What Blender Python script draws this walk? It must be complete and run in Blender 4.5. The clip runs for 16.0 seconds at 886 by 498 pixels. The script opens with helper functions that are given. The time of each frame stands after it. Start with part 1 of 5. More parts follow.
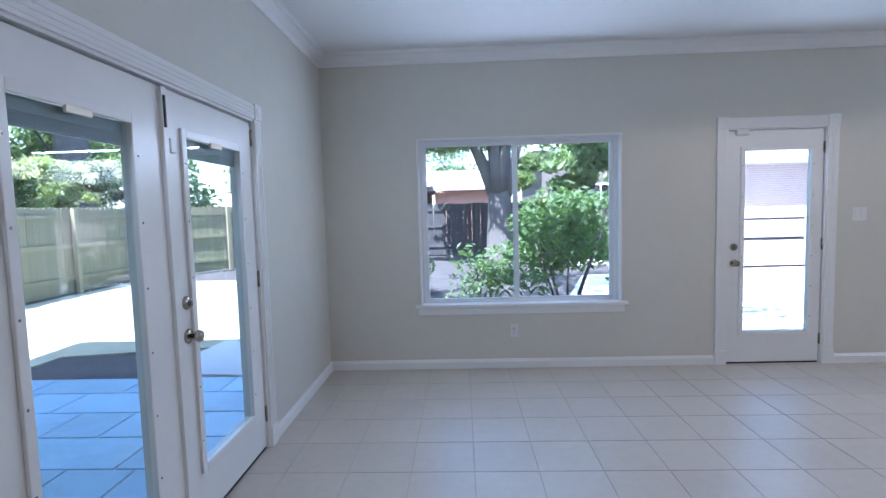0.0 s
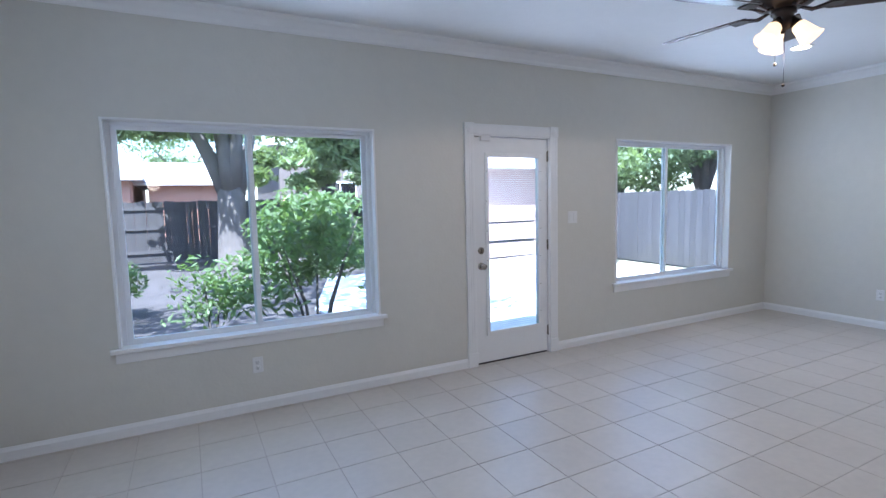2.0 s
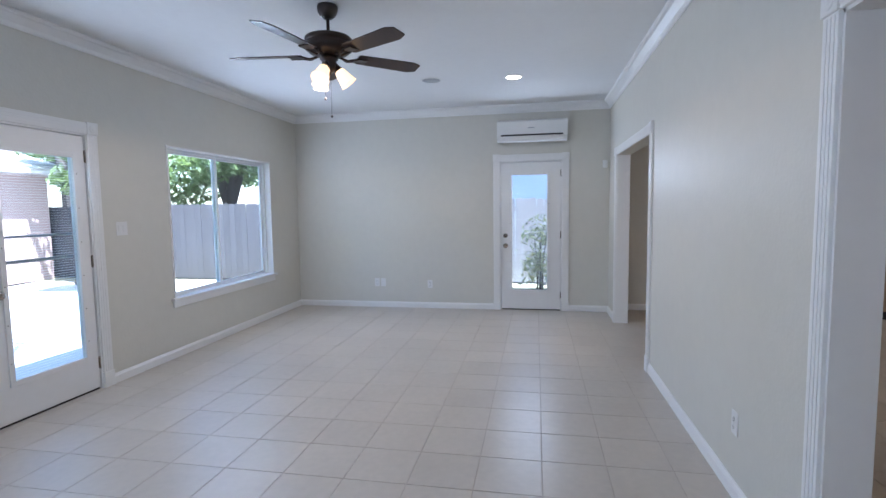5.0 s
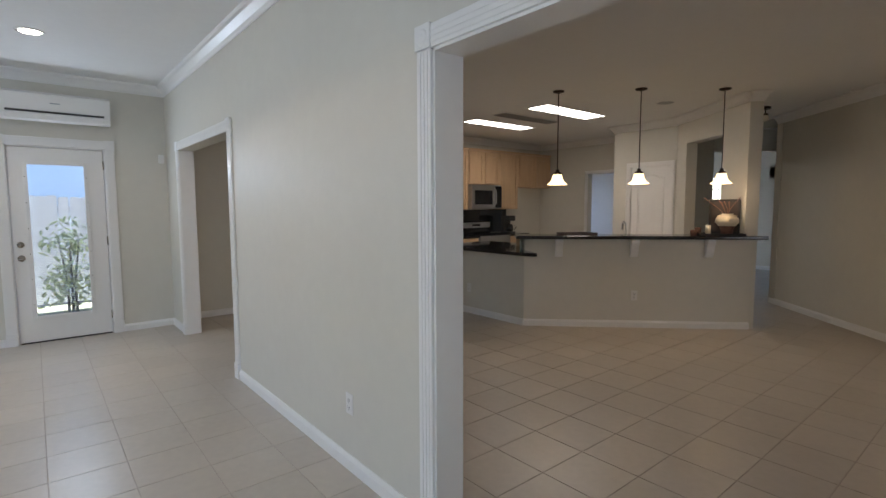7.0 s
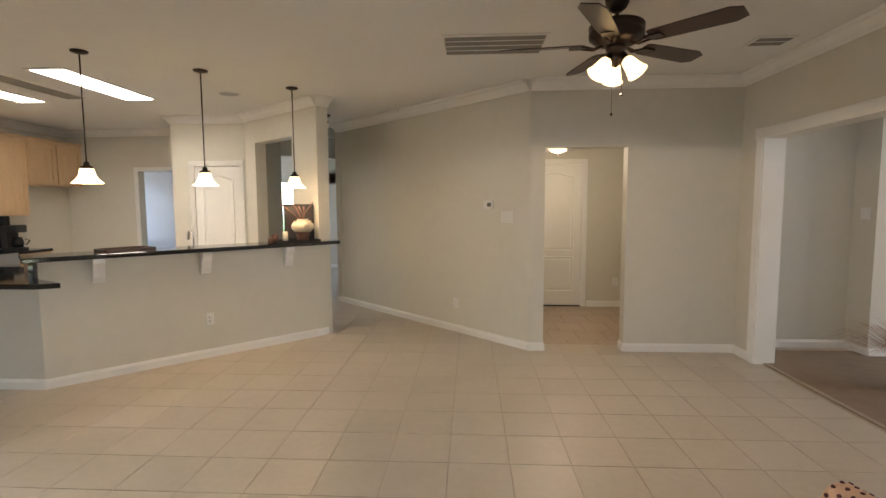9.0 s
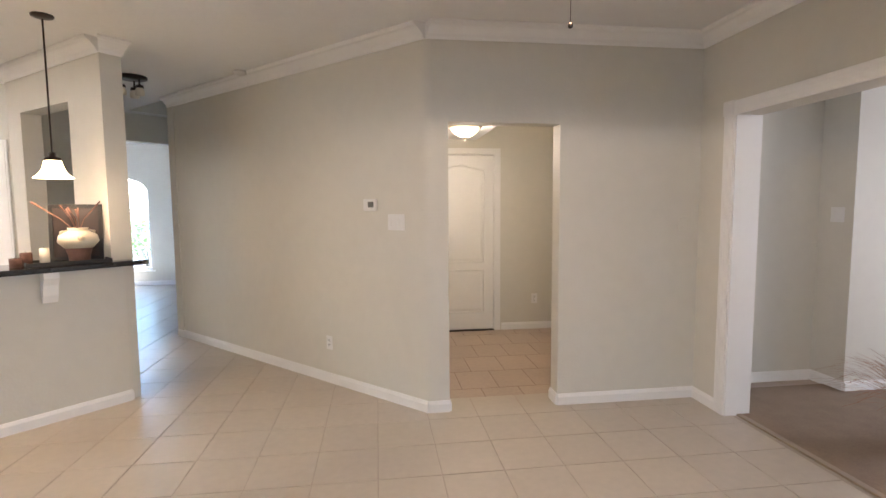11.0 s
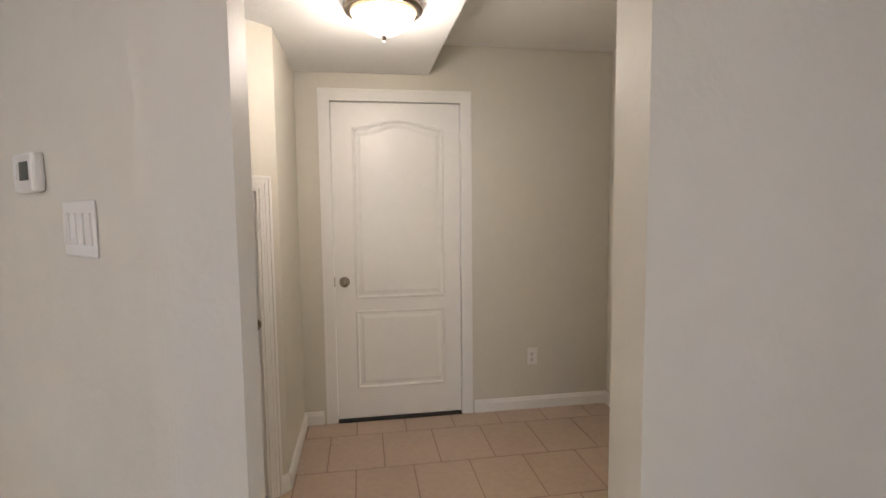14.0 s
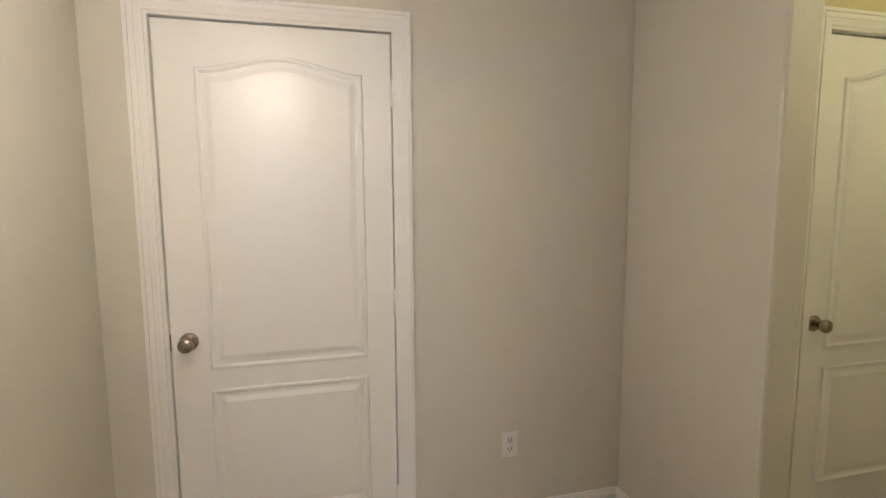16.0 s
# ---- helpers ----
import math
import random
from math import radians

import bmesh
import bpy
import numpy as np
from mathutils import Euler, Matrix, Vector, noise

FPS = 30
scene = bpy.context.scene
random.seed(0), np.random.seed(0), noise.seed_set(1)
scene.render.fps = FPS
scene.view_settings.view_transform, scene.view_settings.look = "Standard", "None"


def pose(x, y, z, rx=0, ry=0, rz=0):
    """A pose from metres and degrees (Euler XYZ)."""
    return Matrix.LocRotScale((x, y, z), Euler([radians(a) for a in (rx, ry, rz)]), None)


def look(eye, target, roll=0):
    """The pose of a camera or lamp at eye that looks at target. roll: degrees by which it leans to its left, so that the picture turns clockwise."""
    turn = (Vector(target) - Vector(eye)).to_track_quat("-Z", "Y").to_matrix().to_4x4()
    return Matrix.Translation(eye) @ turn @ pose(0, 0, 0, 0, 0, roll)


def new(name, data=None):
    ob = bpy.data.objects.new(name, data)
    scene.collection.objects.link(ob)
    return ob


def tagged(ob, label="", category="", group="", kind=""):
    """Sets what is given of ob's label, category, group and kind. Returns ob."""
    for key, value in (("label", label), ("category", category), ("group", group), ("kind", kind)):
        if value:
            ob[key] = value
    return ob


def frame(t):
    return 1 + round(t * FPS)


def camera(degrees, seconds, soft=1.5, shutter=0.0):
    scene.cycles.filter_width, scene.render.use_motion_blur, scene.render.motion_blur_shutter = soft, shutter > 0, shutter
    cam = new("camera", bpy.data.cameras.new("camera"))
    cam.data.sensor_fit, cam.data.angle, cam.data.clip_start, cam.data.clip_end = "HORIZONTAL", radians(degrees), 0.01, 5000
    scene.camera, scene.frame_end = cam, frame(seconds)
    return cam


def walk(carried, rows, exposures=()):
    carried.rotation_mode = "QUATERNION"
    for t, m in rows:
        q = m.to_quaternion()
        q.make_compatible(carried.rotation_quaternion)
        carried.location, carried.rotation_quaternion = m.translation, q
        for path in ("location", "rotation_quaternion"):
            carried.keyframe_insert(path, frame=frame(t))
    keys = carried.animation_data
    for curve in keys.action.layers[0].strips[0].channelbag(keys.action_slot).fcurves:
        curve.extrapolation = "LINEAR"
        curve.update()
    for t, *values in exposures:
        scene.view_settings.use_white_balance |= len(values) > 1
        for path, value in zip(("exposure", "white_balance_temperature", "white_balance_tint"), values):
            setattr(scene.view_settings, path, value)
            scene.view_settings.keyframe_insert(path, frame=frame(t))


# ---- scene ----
cam = camera(83.6, 16.0)
PATH = [
    (0, (0.138, 0.062, 1.424), (0.06, 2.055, 1.271), -1.6),
    (0.5, (0.236, 0.307, 1.38), (0.134, 2.299, 1.239), -1.6),
    (1, (0.244, 0.476, 1.416), (0.228, 2.47, 1.263), -1.7),
    (1.5, (0.211, 0.65, 1.465), (0.629, 2.598, 1.284), -1.5),
    (2, (0.198, 0.718, 1.486), (1.108, 2.489, 1.294), -1.4),
    (2.5, (0.142, 0.717, 1.415), (1.37, 2.287, 1.252), -1.3),
    (3, (0.075, 0.7, 1.412), (1.531, 2.06, 1.244), -1.2),
    (3.5, (-0.003, 0.663, 1.412), (1.648, 1.779, 1.248), -1.1),
    (6, (-0.138, 1.233, 1.448), (1.826, 0.893, 1.274), -0.5),
    (6.5, (-0.01, 1.295, 1.438), (1.811, 0.488, 1.264), -0.3),
    (7, (0.126, 1.249, 1.421), (1.664, -0.018, 1.249), -0.2),
    (7.5, (0.224, 1.077, 1.426), (1.358, -0.562, 1.259), -0.2),
    (8, (0.361, 0.924, 1.463), (1.114, -0.921, 1.29), -0.2),
    (8.5, (0.531, 0.771, 1.466), (0.898, -1.188, 1.297), -0.2),
    (9, (0.58, 0.525, 1.461), (0.691, -1.464, 1.288), -0.3),
    (11.5, (0.153, -1.453, 1.446), (-0.117, -3.428, 1.279), -0.5),
    (12, (-0.05, -1.856, 1.412), (-0.314, -3.832, 1.25), -0.9),
    (12.5, (-0.131, -2.297, 1.377), (-0.417, -4.27, 1.217), -0.6),
    (13, (-0.247, -2.706, 1.368), (-0.536, -4.679, 1.204), -0.4),
    (13.5, (-0.327, -3.121, 1.376), (-0.628, -5.091, 1.211), -0.6),
    (14, (-0.369, -3.49, 1.381), (-0.688, -5.456, 1.214), -0.6),
    (14.5, (-0.458, -3.85, 1.376), (-0.788, -5.815, 1.208), -0.7),
    (15, (-0.525, -4.17, 1.381), (-0.865, -6.133, 1.214), -0.7),
    (15.3, (-0.54, -4.375, 1.395), (-0.893, -6.336, 1.222), -0.6),
    (15.5, (-0.545, -4.527, 1.409), (-0.914, -6.483, 1.229), -0.6),
    (16, (-0.713, -4.75, 1.444), (-1.202, -6.676, 1.222), -0.3),
]
walk(cam, [(t, look(eye, target, roll)) for t, eye, target, roll in PATH], [(0, 2.5, 5400, 19), (3.5, 2.5, 5600, 19), (6.0, 2.6, 5800, 17), (7.0, 2.45, 6300, 15), (8.0, 3.1, 6550, 13), (9.0, 3.6, 6700, 12), (11.5, 4.1, 5850, 18), (12.5, 3.95, 5680, 18), (13, 3.95, 5680, 17), (14, 3.85, 5600, 16), (14.7, 4.05, 5650, 14), (16, 4.05, 5650, 13)])

# ---- world, sun, large lights ----
SUN_AZ, SUN_EL = 205, 62
world = bpy.data.worlds.new("world")
scene.world = world
world.use_nodes = True
sky = world.node_tree.nodes.new("ShaderNodeTexSky")
sky.sky_type, sky.sun_disc = "NISHITA", False
sky.sun_elevation, sky.sun_rotation = radians(SUN_EL), radians(SUN_AZ)
bg = world.node_tree.nodes["Background"]
bg.inputs["Strength"].default_value = 0.15
world.node_tree.links.new(sky.outputs[0], bg.inputs[0])


def lamp(name, kind, energy, colour, m, size=0.0, size_y=0.0, radius=0.0, angle=0.0):
    data = bpy.data.lights.new(name, kind)
    data.energy, data.color = energy, colour
    if size:
        data.shape, data.size, data.size_y = "RECTANGLE", size, size_y or size
    if radius:
        data.shadow_soft_size = radius
    if angle:
        data.angle = angle
    ob = new(name, data)
    ob.matrix_world = m
    return ob


SUNWAY = Vector((math.sin(radians(SUN_AZ)) * math.cos(radians(SUN_EL)), math.cos(radians(SUN_AZ)) * math.cos(radians(SUN_EL)), math.sin(radians(SUN_EL))))
lamp("sun", "SUN", 5.0, (1, 0.95, 0.88), look(SUNWAY * 20, (0, 0, 0)), angle=radians(0.5))
WARM, FLUO = (1.0, 0.72, 0.44), (1.0, 0.84, 0.62)

# ---- plan, metres ----
W, E, N, S = -1.08, 6.77, 4.45, 0.0     # sunroom faces
T = 0.14                                # wall thickness
CS, CL = 2.80, 2.67                     # ceilings of sunroom and living room
GR = -0.15                              # ground outside
OP0, OP1, OPH = -0.95, 1.695, 2.04       # wide opening in the south wall
SM0, SM1, SMH = 4.36, 6.13, 2.03        # small opening at its east end
LW, LS = -2.01, -4.42                   # living room west wall, doorway wall
DW0, DW1, DWH = -0.942, -0.148, 2.025      # doorway
AC0, AC1 = (0.0, -4.42), (2.62, -6.99)  # angled wall
HB, HE, HW = -6.66, 0.02, -2.03         # passage behind the doorway
BC, BE = (4.0, -3.18), (2.216, -4.99)   # bar wall
KE, KB = 6.95, -7.05                    # kitchen walls
PX0, PX1, PY = 3.55, 4.59, -6.0         # pantry front
COL = (2.28, -4.95)                     # wall end by the bar
FAR = -11.1


# ---- materials ----
def mat(name, colour, rough=0.6, metal=0.0, emit=None, strength=0.0, vary=0.0, scale=3.0, bump=0.0, bscale=60.0, random_piece=0.0, coat=0.0, stretch=(1, 1, 1), spec=0.5):
    m = bpy.data.materials.new(name)
    m.use_nodes = True
    nt = m.node_tree
    b = nt.nodes["Principled BSDF"]
    b.inputs["Base Color"].default_value = (*colour, 1)
    b.inputs["Roughness"].default_value = rough
    b.inputs["Metallic"].default_value = metal
    b.inputs["Coat Weight"].default_value = coat
    b.inputs["Specular IOR Level"].default_value = spec
    if emit:
        b.inputs["Emission Color"].default_value = (*emit, 1)
        b.inputs["Emission Strength"].default_value = strength
    if vary or bump or random_piece:
        tc = nt.nodes.new("ShaderNodeTexCoord")
        geo = nt.nodes.new("ShaderNodeNewGeometry")
        mp = nt.nodes.new("ShaderNodeMapping")
        mp.inputs["Scale"].default_value = stretch
        nt.links.new(geo.outputs["Position"] if random_piece or vary else tc.outputs["Object"], mp.inputs[0])
    if vary or random_piece:
        n1, n2 = nt.nodes.new("ShaderNodeTexNoise"), nt.nodes.new("ShaderNodeTexNoise")
        n1.inputs["Scale"].default_value, n2.inputs["Scale"].default_value = scale, scale * 9
        n1.inputs["Detail"].default_value = n2.inputs["Detail"].default_value = 5
        nt.links.new(mp.outputs[0], n1.inputs[0])
        nt.links.new(mp.outputs[0], n2.inputs[0])
        add = nt.nodes.new("ShaderNodeMath")
        add.operation = "ADD"
        nt.links.new(n1.outputs[0], add.inputs[0])
        nt.links.new(n2.outputs[0], add.inputs[1])
        rng = nt.nodes.new("ShaderNodeMapRange")
        rng.inputs["From Min"].default_value, rng.inputs["From Max"].default_value = 0.6, 1.4
        rng.inputs["To Min"].default_value, rng.inputs["To Max"].default_value = 1 - vary, 1 + vary
        nt.links.new(add.outputs[0], rng.inputs[0])
        value = rng.outputs[0]
        if random_piece:
            info = nt.nodes.new("ShaderNodeObjectInfo")
            r2 = nt.nodes.new("ShaderNodeMapRange")
            r2.inputs["To Min"].default_value, r2.inputs["To Max"].default_value = 1 - random_piece, 1 + random_piece
            nt.links.new(info.outputs["Random"], r2.inputs[0])
            isl = nt.nodes.new("ShaderNodeMapRange")
            isl.inputs["To Min"].default_value, isl.inputs["To Max"].default_value = 1 - random_piece, 1 + random_piece
            nt.links.new(geo.outputs["Random Per Island"], isl.inputs[0])
            mul0 = nt.nodes.new("ShaderNodeMath")
            mul0.operation = "MULTIPLY"
            nt.links.new(r2.outputs[0], mul0.inputs[0])
            nt.links.new(isl.outputs[0], mul0.inputs[1])
            mul = nt.nodes.new("ShaderNodeMath")
            mul.operation = "MULTIPLY"
            nt.links.new(value, mul.inputs[0])
            nt.links.new(mul0.outputs[0], mul.inputs[1])
            value = mul.outputs[0]
        mix = nt.nodes.new("ShaderNodeVectorMath")
        mix.operation = "SCALE"
        mix.inputs[0].default_value = colour
        nt.links.new(value, mix.inputs["Scale"])
        nt.links.new(mix.outputs[0], b.inputs["Base Color"])
    if bump:
        n3 = nt.nodes.new("ShaderNodeTexNoise")
        n3.inputs["Scale"].default_value, n3.inputs["Detail"].default_value = bscale, 3
        nt.links.new(mp.outputs[0], n3.inputs[0])
        bp = nt.nodes.new("ShaderNodeBump")
        bp.inputs["Strength"].default_value, bp.inputs["Distance"].default_value = 1.0, bump
        nt.links.new(n3.outputs[0], bp.inputs["Height"])
        nt.links.new(bp.outputs[0], b.inputs["Normal"])
    return m


def pane_glass(name, tint):
    m = bpy.data.materials.new(name)
    m.use_nodes = True
    nt = m.node_tree
    out = nt.nodes["Material Output"]
    tr, gl, mx, fr = (nt.nodes.new(k) for k in ("ShaderNodeBsdfTransparent", "ShaderNodeBsdfGlossy", "ShaderNodeMixShader", "ShaderNodeLayerWeight"))
    tr.inputs[0].default_value = (*tint, 1)
    gl.inputs["Roughness"].default_value = 0.02
    fr.inputs[0].default_value = 0.5
    pw, ma = nt.nodes.new("ShaderNodeMath"), nt.nodes.new("ShaderNodeMath")
    pw.operation, ma.operation = "POWER", "MULTIPLY_ADD"
    pw.inputs[1].default_value, ma.inputs[1].default_value, ma.inputs[2].default_value = 4.0, 0.6, 0.035
    nt.links.new(fr.outputs["Facing"], pw.inputs[0])
    nt.links.new(pw.outputs[0], ma.inputs[0])
    nt.links.new(ma.outputs[0], mx.inputs[0])
    nt.links.new(tr.outputs[0], mx.inputs[1])
    nt.links.new(gl.outputs[0], mx.inputs[2])
    nt.links.new(mx.outputs[0], out.inputs[0])
    return m


def leaf_mat(name, colour):
    m = mat(name, colour, 0.5, vary=0.35, scale=1.5, random_piece=0.3)
    nt = m.node_tree
    b, out = nt.nodes["Principled BSDF"], nt.nodes["Material Output"]
    tl, mx = nt.nodes.new("ShaderNodeBsdfTranslucent"), nt.nodes.new("ShaderNodeMixShader")
    tl.inputs[0].default_value = (colour[0] * 2.2, colour[1] * 2.2, colour[2] * 1.2, 1)
    mx.inputs[0].default_value = 0.4
    nt.links.new(b.outputs[0], mx.inputs[1])
    nt.links.new(tl.outputs[0], mx.inputs[2])
    nt.links.new(mx.outputs[0], out.inputs[0])
    return m


WALLP = mat("wall_paint", (0.63, 0.605, 0.535), 0.5, vary=0.03, scale=1.2, bump=0.0012, bscale=45)
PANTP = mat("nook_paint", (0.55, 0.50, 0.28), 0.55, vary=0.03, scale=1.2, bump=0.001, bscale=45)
WHITE = mat("white_paint", (0.80, 0.79, 0.77), 0.3, vary=0.02, scale=2)
CEILP = mat("ceiling_paint", (0.78, 0.78, 0.77), 0.75, vary=0.02, scale=1.5, bump=0.0015, bscale=40)
TILE = mat("floor_tile", (0.52, 0.46, 0.39), 0.33, vary=0.07, scale=2.2, random_piece=0.03, bump=0.0003, bscale=30)
TILE2 = mat("passage_tile", (0.46, 0.355, 0.28), 0.35, vary=0.12, scale=3, random_piece=0.06, bump=0.0004, bscale=30)
GROUT = mat("grout", (0.45, 0.39, 0.33), 0.9, vary=0.1, scale=6)
GROUTH = mat("brown_grout", (0.28, 0.20, 0.155), 0.9, vary=0.1, scale=6)
CARPET = mat("carpet", (0.27, 0.20, 0.145), 0.95, vary=0.15, scale=8, bump=0.004, bscale=220)
BLACK = mat("black_granite", (0.012, 0.012, 0.013), 0.06, vary=0.5, scale=40)
MAPLE = mat("maple_cabinet", (0.54, 0.37, 0.22), 0.38, vary=0.12, scale=3, stretch=(6, 6, 0.7))
PLATE = mat("white_plastic", (0.75, 0.74, 0.72), 0.35)
SLOT = mat("dark_slot", (0.03, 0.03, 0.03), 0.6)
NICKEL = mat("satin_nickel", (0.40, 0.36, 0.31), 0.2, 1.0)
STEEL = mat("stainless_steel", (0.55, 0.55, 0.55), 0.3, 1.0)
DARKGLASS = mat("dark_glass", (0.01, 0.01, 0.012), 0.05)
BRONZE = mat("dark_bronze", (0.035, 0.024, 0.02), 0.35, 0.6)
BLADE = mat("dark_walnut_blade", (0.05, 0.028, 0.022), 0.35, vary=0.25, scale=5, stretch=(1, 8, 1))
SHADE = mat("lit_frosted_glass", (0.9, 0.85, 0.75), 0.4, emit=(1, 0.66, 0.30), strength=0.3)
PSHADE = mat("lit_pendant_glass", (0.9, 0.85, 0.75), 0.4, emit=(1, 0.70, 0.34), strength=0.55)
TUBE = mat("lit_diffuser", (0.9, 0.9, 0.9), 0.4, emit=(1, 0.93, 0.8), strength=2.0)
CANLIT = mat("lit_lens", (0.9, 0.9, 0.9), 0.4, emit=(1, 0.9, 0.74), strength=7)
VINYL = mat("white_vinyl", (0.78, 0.79, 0.8), 0.35)
LCD = mat("thermostat_display", (0.09, 0.095, 0.085), 0.3)
BLIND = mat("grey_blind", (0.36, 0.38, 0.4), 0.5)
RUBBER = mat("black_rubber", (0.02, 0.02, 0.02), 0.7)
GLASS = pane_glass("window_glass", (0.90, 0.95, 0.96))
# grey concrete; the blue of sky-lit shade is mixed into its base colour
CONCRETE = mat("blue_shade_stamped_concrete", (0.26, 0.46, 0.66), 0.3, vary=0.2, scale=2.5, random_piece=0.12, bump=0.006, bscale=9)
SLAB = mat("pale_concrete", (0.55, 0.58, 0.61), 0.85, vary=0.1, scale=1.5, bump=0.002)
GRASS = mat("dry_lawn", (0.36, 0.36, 0.25), 0.95, vary=0.25, scale=1.2, bump=0.02, bscale=30)
MULCH = mat("mulch", (0.065, 0.06, 0.062), 0.95, vary=0.45, scale=3.5, bump=0.03, bscale=22)
# near-black wood: the back fence's tree shade is put into this colour
FENCED = mat("painted_shade_wood", (0.06, 0.058, 0.062), 0.85, vary=0.3, scale=2, stretch=(8, 8, 1), random_piece=0.12)
# side fence, shaded copy: the shade of the trees is in the base colour
FENCEG = mat("dim_side_fence_wood", (0.085, 0.085, 0.095), 0.85, vary=0.22, scale=2, stretch=(8, 8, 1), random_piece=0.12)
FENCEL = mat("weathered_fence_wood", (0.20, 0.185, 0.12), 0.85, vary=0.22, scale=2, stretch=(8, 8, 1), random_piece=0.12)
BARK = mat("bark", (0.11, 0.10, 0.095), 0.9, vary=0.35, scale=5, stretch=(3, 3, 1), bump=0.02, bscale=14)
LEAF = leaf_mat("tree_leaf", (0.15, 0.21, 0.12))
LEAFB = leaf_mat("bush_leaf", (0.10, 0.165, 0.075))
HEDGE = leaf_mat("hedge_leaf", (0.05, 0.085, 0.045))
LEAFP = leaf_mat("pale_leaf", (0.22, 0.27, 0.14))
BRICKW = mat("pink_brick", (0.50, 0.28, 0.21), 0.9, vary=0.15, scale=8)
# tan brick darkened in its base colour to stand for tree shade
BRICKG = mat("shade_darkened_tan_brick", (0.15, 0.13, 0.12), 0.9, vary=0.15, scale=8)
ROOFM = mat("pale_shingle", (0.55, 0.54, 0.54), 0.9, vary=0.12, scale=6)
STONE = mat("garden_stone", (0.34, 0.31, 0.29), 0.9, vary=0.25, scale=6, bump=0.01, bscale=12)
BLOOM = leaf_mat("blossom", (0.30, 0.31, 0.25))
BRICKP = mat("pale_pink_brick", (0.50, 0.38, 0.35), 0.9, vary=0.12, scale=8)
# side fence, bright copy: lighter base colour stands in for light on it
FENCEP = mat("bright_side_fence_wood", (0.26, 0.27, 0.30), 0.85, vary=0.15, scale=2, stretch=(8, 8, 1), random_piece=0.08)
SIDING = mat("blue_grey_siding", (0.58, 0.66, 0.74), 0.7, vary=0.05)
VASE1 = mat("cream_ceramic", (0.55, 0.49, 0.38), 0.35, vary=0.1, scale=12)
TRIMT = mat("tan_strip", (0.33, 0.26, 0.19), 0.5)
PANELD = mat("dark_brown_panel", (0.035, 0.02, 0.016), 0.45)
VASE2 = mat("brown_basket", (0.13, 0.06, 0.04), 0.7, vary=0.3, scale=30)
TWIG = mat("dried_twig", (0.2, 0.1, 0.07), 0.9)
FABRIC = mat("tan_chair_fabric", (0.62, 0.40, 0.28), 0.9, vary=0.1, scale=12)
DOT = mat("dark_red_dot", (0.07, 0.02, 0.02), 0.9)
CANDLE = mat("candle_wax", (0.75, 0.68, 0.55), 0.5)
FEATHER = mat("dried_grass", (0.28, 0.13, 0.06), 0.9, vary=0.3, scale=20)


# ---- mesh helpers ----
def box(bm, x0, y0, z0, x1, y1, z1, m=None, bevel=0.0):
    """A box between two corners, bevelled on demand, moved by m."""
    x0, x1, y0, y1, z0, z1 = min(x0, x1), max(x0, x1), min(y0, y1), max(y0, y1), min(z0, z1), max(z0, z1)
    made = bmesh.ops.create_cube(bm, size=1)["verts"]
    for v in made:
        v.co = Vector(((x0 + x1) / 2 + v.co.x * (x1 - x0), (y0 + y1) / 2 + v.co.y * (y1 - y0), (z0 + z1) / 2 + v.co.z * (z1 - z0)))
    if m is not None:
        for v in made:
            v.co = m @ v.co
    if bevel:
        edges = list({e for v in made for e in v.link_edges})
        bmesh.ops.bevel(bm, geom=edges, offset=bevel, segments=2, affect="EDGES", profile=0.5)
    return made


def lathe(bm, profile, m=None, seg=24):
    """Turns a profile of (radius, z) about z."""
    rings = []
    for r, z in profile:
        if r < 1e-5:
            rings.append([bm.verts.new((0, 0, z))])
        else:
            rings.append([bm.verts.new((r * math.cos(2 * math.pi * k / seg), r * math.sin(2 * math.pi * k / seg), z)) for k in range(seg)])
    for a, b in zip(rings, rings[1:]):
        for k in range(seg):
            k2 = (k + 1) % seg
            if len(a) == 1 and len(b) == 1:
                continue
            if len(a) == 1:
                f = (a[0], b[k2], b[k])
            elif len(b) == 1:
                f = (a[k], a[k2], b[0])
            else:
                f = (a[k], a[k2], b[k2], b[k])
            try:
                bm.faces.new(f).smooth = True
            except ValueError:
                pass
    if m is not None:
        for ring in rings:
            for v in ring:
                v.co = m @ v.co


def prism(bm, points, depth, m=None):
    """Extrudes an outline in the x-z plane by depth along y."""
    a = [bm.verts.new((x, 0, z)) for x, z in points]
    b = [bm.verts.new((x, depth, z)) for x, z in points]
    made = a + b
    bm.faces.new(a)
    bm.faces.new(b[::-1])
    n = len(a)
    for k in range(n):
        bm.faces.new((a[k], b[k], b[(k + 1) % n], a[(k + 1) % n]))
    if m is not None:
        for v in made:
            v.co = m @ v.co


def tube(bm, points, radius, seg=8):
    """A round bar along a line of points."""
    pts = [Vector(p) for p in points]
    rings = []
    for i, p in enumerate(pts):
        d = (pts[min(i + 1, len(pts) - 1)] - pts[max(i - 1, 0)]).normalized()
        up = Vector((0, 0, 1)) if abs(d.z) < 0.9 else Vector((1, 0, 0))
        a = d.cross(up).normalized()
        b = d.cross(a)
        r = radius[i] if isinstance(radius, (list, tuple)) else radius
        rings.append([bm.verts.new(p + (a * math.cos(2 * math.pi * k / seg) + b * math.sin(2 * math.pi * k / seg)) * r) for k in range(seg)])
    for a, b in zip(rings, rings[1:]):
        for k in range(seg):
            bm.faces.new((a[k], a[(k + 1) % seg], b[(k + 1) % seg], b[k])).smooth = True
    bm.faces.new(rings[0][::-1])
    bm.faces.new(rings[-1])


